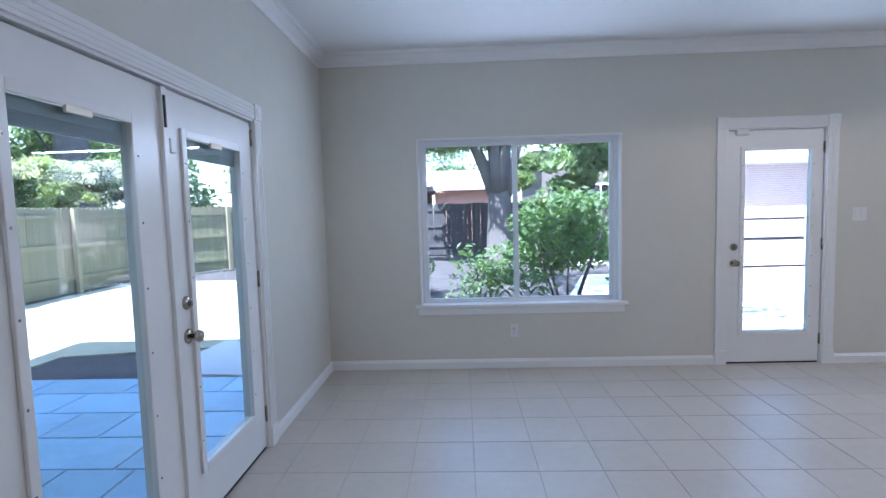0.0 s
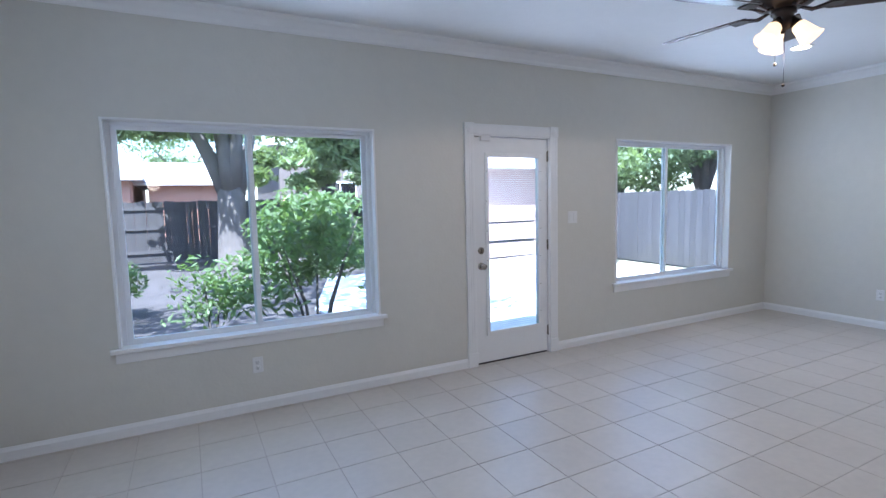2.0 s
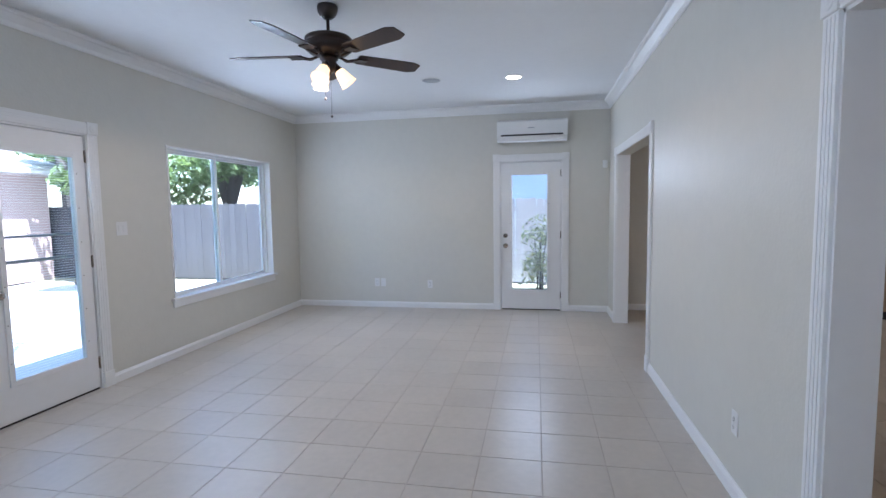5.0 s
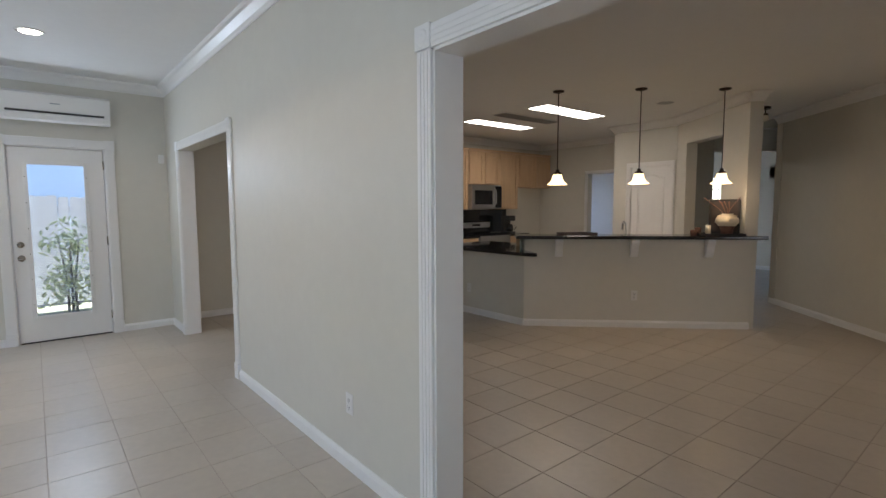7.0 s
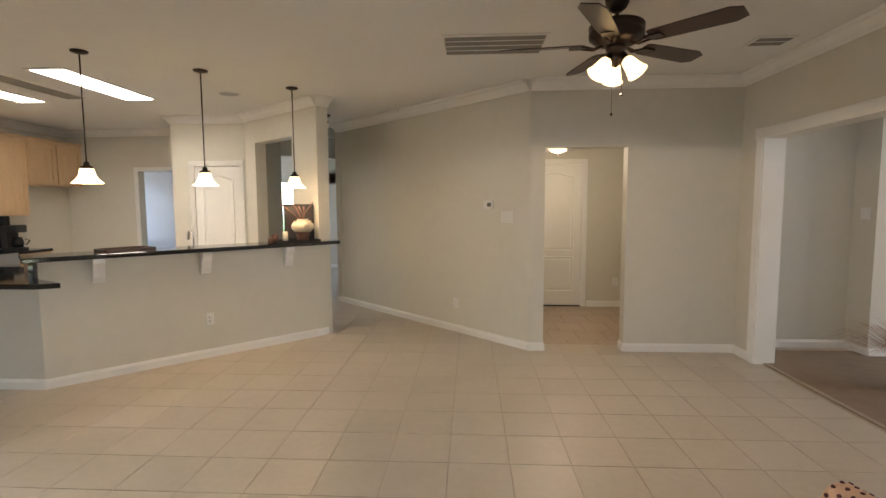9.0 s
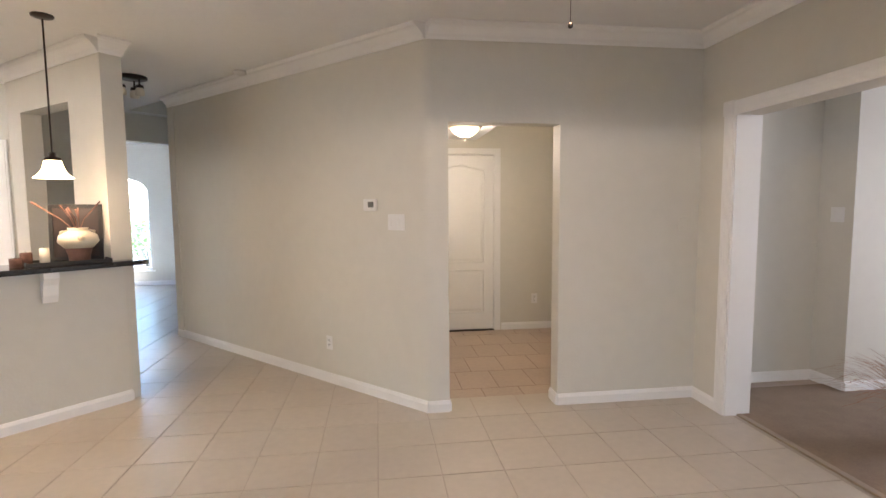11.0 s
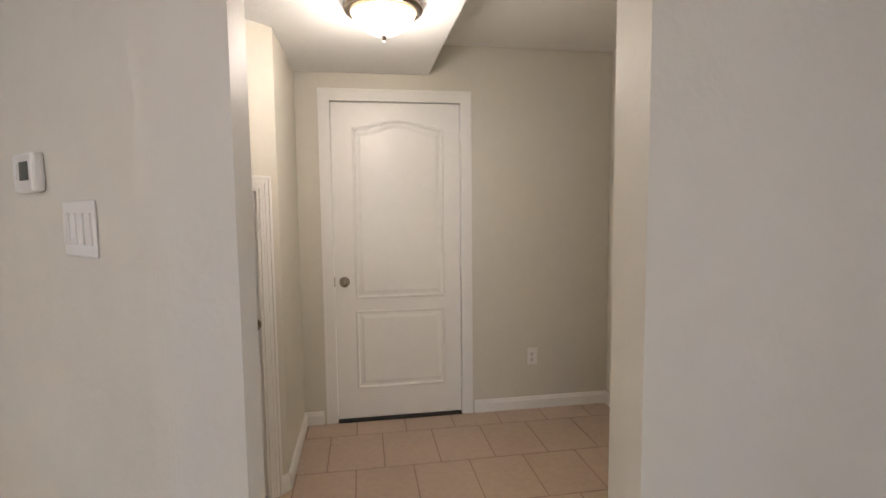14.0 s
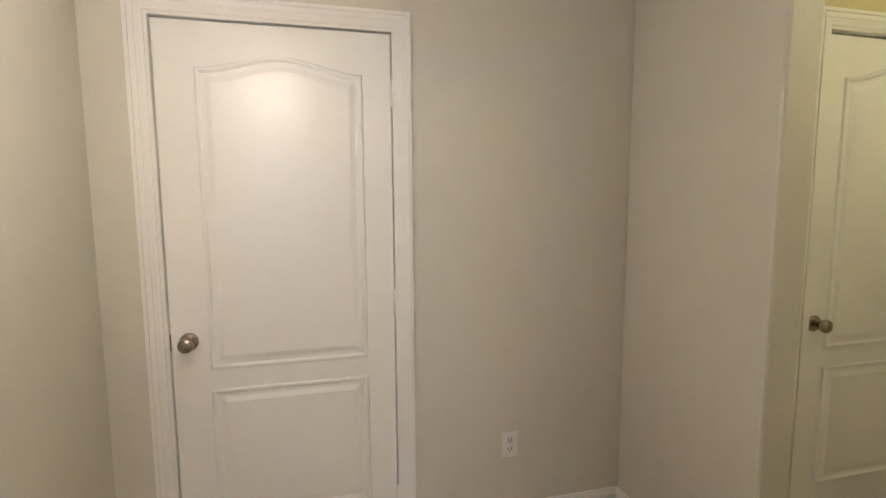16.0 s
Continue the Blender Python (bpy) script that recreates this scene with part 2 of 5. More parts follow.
def part(name, bm, material, parent=None, label=""):
    """Links a bmesh as one mesh under a thing."""
    bmesh.ops.recalc_face_normals(bm, faces=bm.faces)
    data = bpy.data.meshes.new(name)
    bm.to_mesh(data)
    bm.free()
    if material:
        data.materials.append(material)
    ob = new(name, data)
    if parent:
        ob.parent = parent
    return tagged(ob, label)


def thing(name, m, label="", category="", group=""):
    ob = new(name)
    ob.empty_display_size = 0.1
    ob.matrix_world = m
    return tagged(ob, label, category, group)


def structure(name, bm, material, label=""):
    return tagged(part(name, bm, material), label, kind="structure")


def line(p0, p1, z=0.0):
    """The pose at p0 whose x runs to p1, so that y points to the left of that way."""
    return pose(p0[0], p0[1], z, 0, 0, math.degrees(math.atan2(p1[1] - p0[1], p1[0] - p0[0])))


def dist(p0, p1):
    return math.hypot(p1[0] - p0[0], p1[1] - p0[1])


def wall(name, p0, p1, h, material, openings=(), t=T, z0=0.0, label=""):
    """A wall whose face runs from p0 to p1 with the room to its left. openings: (u0, u1, z0, z1) along it."""
    bm, m, n = bmesh.new(), line(p0, p1), dist(p0, p1)
    u = 0.0
    for a, b, c, d in sorted(openings):
        if a > u:
            box(bm, u, -t, z0, a, 0, h, m)
        if c > z0:
            box(bm, a, -t, z0, b, 0, c, m)
        if d < h:
            box(bm, a, -t, d, b, 0, h, m)
        u = b
    if u < n:
        box(bm, u, -t, z0, n, 0, h, m)
    return structure(name, bm, material, label)


def moulding(bm, p0, p1, z, profile, e0=0.0, e1=0.0):
    """A straight moulding along the wall face p0-p1: profile of (out, up); e0, e1: how far each end grows outward for a mitre."""
    m, n = line(p0, p1, z), dist(p0, p1)
    a = [bm.verts.new(m @ Vector((-e0 * v, v, w))) for v, w in profile]
    b = [bm.verts.new(m @ Vector((n + e1 * v, v, w))) for v, w in profile]
    bm.faces.new(a)
    bm.faces.new(b[::-1])
    for k in range(len(a)):
        k2 = (k + 1) % len(a)
        bm.faces.new((a[k], a[k2], b[k2], b[k]))


BASE = [(0, 0), (0.016, 0), (0.016, 0.062), (0.011, 0.072), (0.006, 0.085), (0, 0.085)]
CROWN = [(0, 0), (0.008, 0), (0.016, 0.012), (0.022, 0.03), (0.06, 0.072), (0.078, 0.08), (0.086, 0.094), (0.086, 0.104), (0, 0.104)]


def baseboard(pieces):
    bm = bmesh.new()
    for p0, p1 in pieces:
        moulding(bm, p0, p1, 0, BASE)
    return structure("baseboard", bm, WHITE, "white painted skirting with a rounded top edge")


def crown(pieces, ceiling):
    bm = bmesh.new()
    for piece in pieces:
        p0, p1 = piece[:2]
        e0, e1 = piece[2:] if len(piece) > 2 else (0, 0)
        moulding(bm, p0, p1, ceiling - 0.104, CROWN, e0, e1)
    return structure("trim", bm, WHITE, "white painted crown moulding under the ceiling")


def knob(parent, x, y, z, material, sign=1):
    """A round door knob with its rose, standing out along y."""
    m = pose(x, y, z, -90 * sign)
    bm = bmesh.new()
    lathe(bm, [(0, 0), (0.033, 0), (0.033, 0.006), (0.026, 0.011), (0, 0.011)], m)
    h = part("door_rose", bm, material, parent, "satin nickel round rose")
    bm = bmesh.new()
    lathe(bm, [(0, 0.011), (0.011, 0.011), (0.011, 0.03), (0.023, 0.038), (0.028, 0.05), (0.025, 0.062), (0.012, 0.068), (0, 0.068)], m)
    return part("door_handle", bm, material, parent, "satin nickel round door knob")


def deadbolt(parent, x, y, z, material):
    m = pose(x, y, z, -90)
    bm = bmesh.new()
    lathe(bm, [(0, 0), (0.031, 0), (0.031, 0.008), (0.025, 0.015), (0, 0.016)], m)
    box(bm, x - 0.005, y + 0.014, z - 0.016, x + 0.005, y + 0.03, z + 0.016, None, 0.002)
    part("deadbolt", bm, material, parent, "satin nickel deadbolt with thumb turn")


def hinge(parent, x, y, z, material=None):
    bm = bmesh.new()
    lathe(bm, [(0, -0.05), (0.007, -0.05), (0.007, 0.05), (0, 0.05)], pose(x, y + 0.004, z), 10)
    box(bm, x - 0.012, y - 0.004, z - 0.045, x + 0.012, y + 0.002, z + 0.045)
    part("hinge", bm, material or NICKEL, parent)


def casing(parent, u0, u1, top, w=0.09, d=0.018, blocks=True, y=0.0, bottom_block=True):
    """Flat fluted door casing round an opening, with corner and plinth blocks."""
    for a, b in ((u0 - w, u0), (u1, u1 + w)):
        bm = bmesh.new()
        z0 = 0.13 if bottom_block else 0.0
        box(bm, a, y, z0, b, y + d, top, None, 0.003)
        for k in (0.25, 0.5, 0.75):
            c = a + (b - a) * k
            box(bm, c - 0.006, y + d - 0.001, z0 + 0.01, c + 0.006, y + d + 0.003, top - 0.01)
        part("side_casing", bm, WHITE, parent)
        if bottom_block:
            bm = bmesh.new()
            box(bm, a - 0.004, y, 0, b + 0.004, y + d + 0.008, z0, None, 0.003)
            part("plinth_block", bm, WHITE, parent)
    bm = bmesh.new()
    box(bm, u0, y, top, u1, y + d, top + w, None, 0.003)
    for k in (0.25, 0.5, 0.75):
        box(bm, u0 + 0.002, y + d - 0.001, top + w * k - 0.006, u1 - 0.002, y + d + 0.003, top + w * k + 0.006)
    part("head_casing", bm, WHITE, parent)
    for a, b in ((u0 - w, u0), (u1, u1 + w)):
        bm = bmesh.new()
        box(bm, a - 0.004, y, top, b + 0.004, y + d + 0.008, top + w + 0.006, None, 0.003)
        c = (a + b) / 2
        lathe(bm, [(0.0, 0.006), (0.012, 0.004), (0.02, 0.0), (0.03, 0.004), (0.033, 0.0)], pose(c, y + d + 0.008, top + w / 2, -90), 16)
        part("corner_block", bm, WHITE, parent)


def moulded_casing(parent, u0, u1, top, w=0.058, left=True, right=True):
    """Stepped colonial casing without blocks, mitred at the head."""
    steps = [(0.0, 0.010), (0.25, 0.012), (0.45, 0.016), (0.62, 0.013), (0.78, 0.019)]
    for side, a in ((-1, u0), (1, u1)):
        if (side < 0 and not left) or (side > 0 and not right):
            continue
        bm = bmesh.new()
        for k, d in steps:
            k2 = dict(zip([s[0] for s in steps], [s[0] for s in steps[1:]] + [1.0]))[k]
            x0, x1 = a + side * w * k, a + side * w * k2
            box(bm, x0, 0, 0, x1, d, top + w * k2)
        part("side_casing", bm, WHITE, parent)
    bm = bmesh.new()
    for (k, d), k2 in zip(steps, [s[0] for s in steps[1:]] + [1.0]):
        box(bm, u0 - w * k, 0, top + w * k, u1 + w * k, d, top + w * k2)
    part("head_casing", bm, WHITE, parent)


def ring_frame(bm, x0, z0, x1, z1, w, y0, y1, bevel=0.0):
    box(bm, x0, y0, z0, x0 + w, y1, z1, None, bevel)
    box(bm, x1 - w, y0, z0, x1, y1, z1, None, bevel)
    box(bm, x0 + w, y0, z0, x1 - w, y1, z0 + w, None, bevel)
    box(bm, x0 + w, y0, z1 - w, x1 - w, y1, z1, None, bevel)


def glazed_leaf(parent, u0, u1, z0, z1, g0, g1, gz0, gz1, yb, hinge_at, knob_at, blind="none", locks=True):
    """A full-light door leaf with its raised glass frame, pane and enclosed blind; the room's face is at yb."""
    bm = bmesh.new()
    t = 0.044
    box(bm, u0, yb - t, z0, g0, yb, z1)
    box(bm, g1, yb - t, z0, u1, yb, z1)
    box(bm, g0, yb - t, z0, g1, yb, gz0)
    box(bm, g0, yb - t, gz1, g1, yb, z1)
    leaf = part("door_leaf", bm, WHITE, parent, "white painted full-light door leaf")
    bm = bmesh.new()
    ring_frame(bm, g0 - 0.028, gz0 - 0.028, g1 + 0.028, gz1 + 0.028, 0.036, yb, yb + 0.014, 0.003)
    part("glass_frame", bm, WHITE, parent)
    bm = bmesh.new()
    for k in range(6):
        z = gz0 + (gz1 - gz0) * (k + 0.5) / 6
        for x in (g0 - 0.014, g1 + 0.014):
            lathe(bm, [(0, 0.002), (0.004, 0.001), (0.005, 0)], pose(x, yb + 0.014, z, -90), 8)
    part("screw", bm, NICKEL, parent)
    bm = bmesh.new()
    box(bm, g0, yb - 0.018, gz0, g1, yb - 0.014, gz1)
    part("pane", bm, GLASS, parent)
    bm = bmesh.new()
    box(bm, u0 + 0.004, yb - t - 0.002, 0.0, u1 - 0.004, yb - 0.002, z0 - 0.003)
    part("door_sweep", bm, RUBBER, parent, "black rubber door sweep")
    if blind == "top":
        bm = bmesh.new()
        box(bm, g0 + 0.008, yb - 0.034, gz1 - 0.05, g1 - 0.008, yb - 0.024, gz1 - 0.004, None, 0.002)
        for k in range(7):
            box(bm, g0 + 0.01, yb - 0.036, gz1 - 0.056 - k * 0.006, g1 - 0.01, yb - 0.022, gz1 - 0.052 - k * 0.006)
        part("blind", bm, BLIND, parent, "raised grey mini blind inside the glass")
        bm = bmesh.new()
        c = (g0 + g1) / 2
        box(bm, c - 0.055, yb + 0.004, gz1 - 0.028, c + 0.055, yb + 0.018, gz1 + 0.0, None, 0.003)
        part("blind_catch", bm, CANDLE, parent, "pale plastic blind slider")
    if blind == "down":
        bm = bmesh.new()
        k = 0
        z = gz0 + 0.01
        while z < gz1 - 0.01:
            box(bm, g0 + 0.004, yb - 0.036, z, g1 - 0.004, yb - 0.024, z + 0.0012, pose(0, 0, 0))
            z += 0.019
        part("blind", bm, VINYL, parent, "white mini blind with open slats")
    for z in (0.22, 1.05, 1.88):
        hinge(parent, hinge_at, yb + 0.002, z)
    if locks:
        knob(parent, knob_at, yb, 0.90, NICKEL)
        deadbolt(parent, knob_at, yb, 1.04, NICKEL)


def jambs(parent, u0, u1, top, t=T):
    """The lining of a door opening, with its stop and threshold."""
    bm = bmesh.new()
    box(bm, u0 - 0.0, -t - 0.004, 0, u0 + 0.011, 0.004, top)
    part("jamb", bm, WHITE, parent)
    bm = bmesh.new()
    box(bm, u1 - 0.011, -t - 0.004, 0, u1, 0.004, top)
    part("jamb", bm, WHITE, parent)
    bm = bmesh.new()
    box(bm, u0 + 0.011, -t - 0.004, top - 0.012, u1 - 0.011, 0.004, top)
    part("head_jamb", bm, WHITE, parent)
    bm = bmesh.new()
    y0, y1 = -t + 0.006, -t + 0.07
    box(bm, u0 + 0.011, y0, 0, u0 + 0.03, y1, top - 0.012)
    box(bm, u1 - 0.03, y0, 0, u1 - 0.011, y1, top - 0.012)
    box(bm, u0 + 0.03, y0, top - 0.03, u1 - 0.03, y1, top - 0.012)
    part("door_stop", bm, WHITE, parent)


def panel_leaf(parent, u0, u1, z0, z1, yb, knob_at, hinge_at, low=False):
    """A moulded two-panel leaf with an arched upper panel."""
    bm = bmesh.new()
    box(bm, u0, yb - 0.035, z0, u1, yb, z1, None, 0.002)
    part("door_leaf", bm, WHITE, parent, "white moulded two-panel door leaf")
    w = u1 - u0
    x0, x1 = u0 + 0.105 * w / 0.8, u1 - 0.125 * w / 0.8
    if not low:
        rails = [(z0 + 0.195, z0 + 0.71, 0.0), (z0 + 0.785, z1 - 0.155, 0.05)]
    else:
        rails = []
    for a, b, arch in rails:
        bm = bmesh.new()
        n = 20

        def outline(inset):
            pts = [(x0 + inset, a + inset), (x1 - inset, a + inset)]
            for k in range(n + 1):
                s = k / n
                x = (x1 - inset) + (x0 - x1 + 2 * inset) * s
                h = arch * 0.5 * (1 - math.cos(2 * math.pi * s)) if arch else 0
                pts.append((x, b - inset + h))
            return pts
        loops = []
        for inset, y in ((0.0, 0.0), (0.005, 0.008), (0.012, 0.008), (0.02, 0.001), (0.032, 0.001), (0.052, 0.007)):
            loops.append([bm.verts.new((x, yb + y + 0.0005, z)) for x, z in outline(inset)])
        for p, q in zip(loops, loops[1:]):
            for k in range(len(p)):
                k2 = (k + 1) % len(p)
                bm.faces.new((p[k], p[k2], q[k2], q[k]))
        bm.faces.new(loops[-1])
        for v in bm.verts:
            v.co.y = max(v.co.y, yb + 0.0006) if v.co.y < yb else v.co.y
        part("door_panel", bm, WHITE, parent)
    zk = 0.865 if low else 0.915
    knob(parent, knob_at, yb, zk, NICKEL)
    if hinge_at is not None:
        for z in (0.2, 1.02, 1.82):
            if z < z1 - 0.1:
                hinge(parent, hinge_at, yb + 0.002, z, WHITE)
    bm = bmesh.new()
    x = knob_at - 0.062 if abs(knob_at - u0) < abs(knob_at - u1) else knob_at + 0.062
    box(bm, x - 0.003, yb - 0.02, zk - 0.03, x + 0.003, yb + 0.001, zk + 0.03)
    part("strike", bm, NICKEL, parent)


def slider_window(name, m, w, z0, z1, mull, label, t=T):
    """A two-light sliding window in its reveal, with stool and apron inside."""
    th = tagged(thing(name, m, label), kind="structure")
    bm = bmesh.new()
    y0, y1 = -t + 0.005, -t + 0.075
    box(bm, 0, y0, z0, 0.045, y1, z1, None, 0.003)
    box(bm, w - 0.045, y0, z0, w, y1, z1, None, 0.003)
    box(bm, 0.045, y0, z0, w - 0.045, y1, z0 + 0.018, None, 0.003)
    box(bm, 0.045, y0, z1 - 0.04, w - 0.045, y1, z1, None, 0.003)
    box(bm, 0.045, y1 - 0.012, z0 + 0.018, w - 0.045, y1 - 0.006, z0 + 0.026)
    part("window_frame", bm, VINYL, th)
    bm = bmesh.new()
    box(bm, 0.0, -t + 0.075, z1 - 0.016, w, 0.012, z1, None, 0.002)
    box(bm, 0.0, -t + 0.075, z0, 0.016, 0.012, z1 - 0.016, None, 0.002)
    box(bm, w - 0.016, -t + 0.075, z0, w, 0.012, z1 - 0.016, None, 0.002)
    part("reveal_lining", bm, WHITE, th)
    for a, b, y in ((0.045, mull + 0.025, -t + 0.02), (mull - 0.02, w - 0.045, -t + 0.045)):
        bm = bmesh.new()
        box(bm, a, y, z0 + 0.019, a + 0.034, y + 0.022, z1 - 0.041, None, 0.002)
        box(bm, b - 0.034, y, z0 + 0.019, b, y + 0.022, z1 - 0.041, None, 0.002)
        box(bm, a + 0.034, y, z0 + 0.019, b - 0.034, y + 0.022, z0 + 0.043, None, 0.002)
        box(bm, a + 0.034, y, z1 - 0.064, b - 0.034, y + 0.022, z1 - 0.041, None, 0.002)
        sash = part("sash", bm, VINYL, th)
        bm = bmesh.new()
        box(bm, a + 0.034, y + 0.009, z0 + 0.043, b - 0.034, y + 0.013, z1 - 0.064)
        part("pane", bm, GLASS, sash)
    bm = bmesh.new()
    box(bm, 0.0, -t + 0.0765, z0 - 0.015, w, 0.001, z0 + 0.006)
    box(bm, -0.045, 0.001, z0 - 0.022, w + 0.045, 0.045, z0 + 0.006, None, 0.004)
    part("window_sill", bm, WHITE, th)
    bm = bmesh.new()
    box(bm, -0.02, 0, z0 - 0.09, w + 0.02, 0.016, z0 - 0.022, None, 0.003)
    part("apron", bm, WHITE, th)
    return th


def outlet(m, label, slots=True):
    th = thing("outlet", m, label, "electrical outlet", "wall outlets")
    bm = bmesh.new()
    box(bm, -0.036, 0, -0.058, 0.036, 0.006, 0.058, None, 0.003)
    part("cover_plate", bm, PLATE, th)
    bm = bmesh.new()
    for z in (-0.02, 0.02):
        lathe(bm, [(0, 0.002), (0.016, 0.0015), (0.017, 0)], pose(0, 0.006, z, -90), 16)
    part("socket", bm, PLATE, th)
    if slots:
        for z in (-0.02, 0.02):
            for q in ((-0.0085, z - 0.004, -0.0055, z + 0.008), (0.0055, z - 0.004, 0.0085, z + 0.007), (-0.0025, z - 0.012, 0.0025, z - 0.007)):
                bm = bmesh.new()
                box(bm, q[0], 0.0078, q[1], q[2], 0.0088, q[3])
                part("slot", bm, SLOT, th)
    return th


def switch(m, gangs, label):
    th = thing("light_switch", m, label, "light switch")
    w = {1: 0.036, 2: 0.058, 3: 0.082, 4: 0.08}[gangs]
    bm = bmesh.new()
    box(bm, -w, 0, -0.058, w, 0.006, 0.058, None, 0.003)
    part("cover_plate", bm, PLATE, th)
    for k in range(gangs):
        x = (k - (gangs - 1) / 2) * (0.046 if gangs < 4 else 0.037)
        rw = 0.016 if gangs < 4 else 0.013
        bm = bmesh.new()
        box(bm, x - rw, 0.006, -0.033, x + rw, 0.0105, 0.033, None, 0.0015)
        part("rocker", bm, PLATE, th)
    return th


def plate(m, label):
    th = thing("blank_plate", m, label, "wall plate")
    bm = bmesh.new()
    box(bm, -0.036, 0, -0.058, 0.036, 0.006, 0.058, None, 0.003)
    part("cover_plate", bm, WALLP, th)
    return th


def ceiling_fan(m, drop, turn, label):
    """A five-blade fan with a three-light kit, its origin on the ceiling."""
    th = thing("ceiling_fan", m, label, "ceiling fan")
    bm = bmesh.new()
    lathe(bm, [(0, 0), (0.066, 0), (0.07, -0.012), (0.066, -0.04), (0.052, -0.066), (0.03, -0.084), (0.018, -0.088), (0, -0.088)])
    part("canopy", bm, BRONZE, th)
    bm = bmesh.new()
    lathe(bm, [(0.011, -0.07), (0.011, -drop)], None, 12)
    part("downrod", bm, BRONZE, th)
    d = -drop
    bm = bmesh.new()
    lathe(bm, [(0, d + 0.02), (0.03, d + 0.02), (0.035, d + 0.012), (0.09, d + 0.006), (0.148, d - 0.004), (0.158, d - 0.014), (0.158, d - 0.034), (0.152, d - 0.038), (0.152, d - 0.048), (0.158, d - 0.052), (0.156, d - 0.085), (0.12, d - 0.112), (0.07, d - 0.128), (0, d - 0.13)], None, 32)
    part("motor_housing", bm, BRONZE, th)
    bm = bmesh.new()
    lathe(bm, [(0, d - 0.12), (0.058, d - 0.125), (0.06, d - 0.15), (0.048, d - 0.156), (0.048, d - 0.19), (0.05, d - 0.205), (0.036, d - 0.228), (0.014, d - 0.236), (0.01, d - 0.25), (0, d - 0.252)], None, 24)
    part("light_hub", bm, BRONZE, th)
    zb = d - 0.122
    for k in range(5):
        r = pose(0, 0, 0, 0, 0, turn + 72 * k)
        bm = bmesh.new()
        tube(bm, [r @ Vector((0.07, 0.0, zb)), r @ Vector((0.13, 0.012, zb - 0.02)), r @ Vector((0.2, 0.03, zb - 0.004))], 0.007, 6)
        tube(bm, [r @ Vector((0.07, 0.0, zb)), r @ Vector((0.13, -0.012, zb - 0.02)), r @ Vector((0.2, -0.03, zb - 0.004))], 0.007, 6)
        box(bm, 0.18, -0.038, zb - 0.008, 0.27, 0.038, zb - 0.002, r, 0.002)
        part("blade_arm", bm, BRONZE, th)
        bm = bmesh.new()
        tilt = r @ pose(0.2, 0, zb + 0.004, -12, 0, 0)
        pts = [(0.0, -0.05), (0.02, -0.06), (0.42, -0.072), (0.48, -0.045), (0.48, 0.045), (0.42, 0.072), (0.02, 0.06), (0.0, 0.05)]
        lo = [bm.verts.new(tilt @ Vector((x, y, -0.003))) for x, y in pts]
        hi = [bm.verts.new(tilt @ Vector((x, y, 0.003))) for x, y in pts]
        bm.faces.new(lo[::-1])
        bm.faces.new(hi)
        for i in range(len(pts)):
            j = (i + 1) % len(pts)
            bm.faces.new((lo[i], lo[j], hi[j], hi[i]))
        part("blade", bm, BLADE, th, "dark walnut fan blade")
    for k in range(3):
        a = pose(0, 0, d - 0.195, 0, 0, turn + 30 + 120 * k) @ pose(0.045, 0, 0, 0, -38, 0)
        bm = bmesh.new()
        lathe(bm, [(0, 0.02), (0.02, 0.018), (0.024, -0.012), (0.03, -0.02), (0.03, -0.03), (0.0, -0.032)], a, 16)
        part("lamp_holder", bm, BRONZE, th)
        bm = bmesh.new()
        lathe(bm, [(0.028, -0.026), (0.037, -0.04), (0.042, -0.07), (0.048, -0.10), (0.054, -0.125), (0.062, -0.138), (0.059, -0.138), (0.045, -0.105), (0.0, -0.09)], a, 24)
        part("shade", bm, SHADE, th, "lit frosted bell glass shade")
    for x, y, n in ((0.02, 0.0, 0.30), (-0.03, 0.02, 0.19)):
        bm = bmesh.new()
        tube(bm, [(x, y, d - 0.2), (x, y, d - 0.22 - n)], 0.0012, 5)
        lathe(bm, [(0, 0.008), (0.007, 0.004), (0.008, -0.006), (0, -0.012)], pose(x, y, d - 0.22 - n), 10)
        part("pull_chain", bm, BRONZE, th)
    return th


def pendant(x, y, label):
    th = thing("pendant_light", pose(x, y, CL), label, "pendant light", "pendants over the bar")
    bm = bmesh.new()
    lathe(bm, [(0, 0), (0.062, 0), (0.06, -0.012), (0.03, -0.022), (0, -0.024)])
    part("canopy", bm, BRONZE, th)
    bm = bmesh.new()
    tube(bm, [(0, 0, -0.02), (0, 0, -0.86)], 0.0055, 8)
    part("rod", bm, BRONZE, th)
    bm = bmesh.new()
    lathe(bm, [(0, -0.85), (0.02, -0.85), (0.022, -0.875), (0.045, -0.885), (0.047, -0.905), (0, -0.905)])
    part("lamp_holder", bm, BRONZE, th)
    bm = bmesh.new()
    lathe(bm, [(0.046, -0.90), (0.052, -0.925), (0.06, -0.955), (0.078, -0.985), (0.112, -1.015), (0.109, -1.016), (0.074, -0.99), (0.05, -0.95), (0.0, -0.935)], None, 28)
    part("shade", bm, PSHADE, th, "lit bell-shaped glass shade")
    lamp("pendant_lamp", "POINT", 0.65, WARM, pose(x, y, CL - 1.04), radius=0.05)
    return th


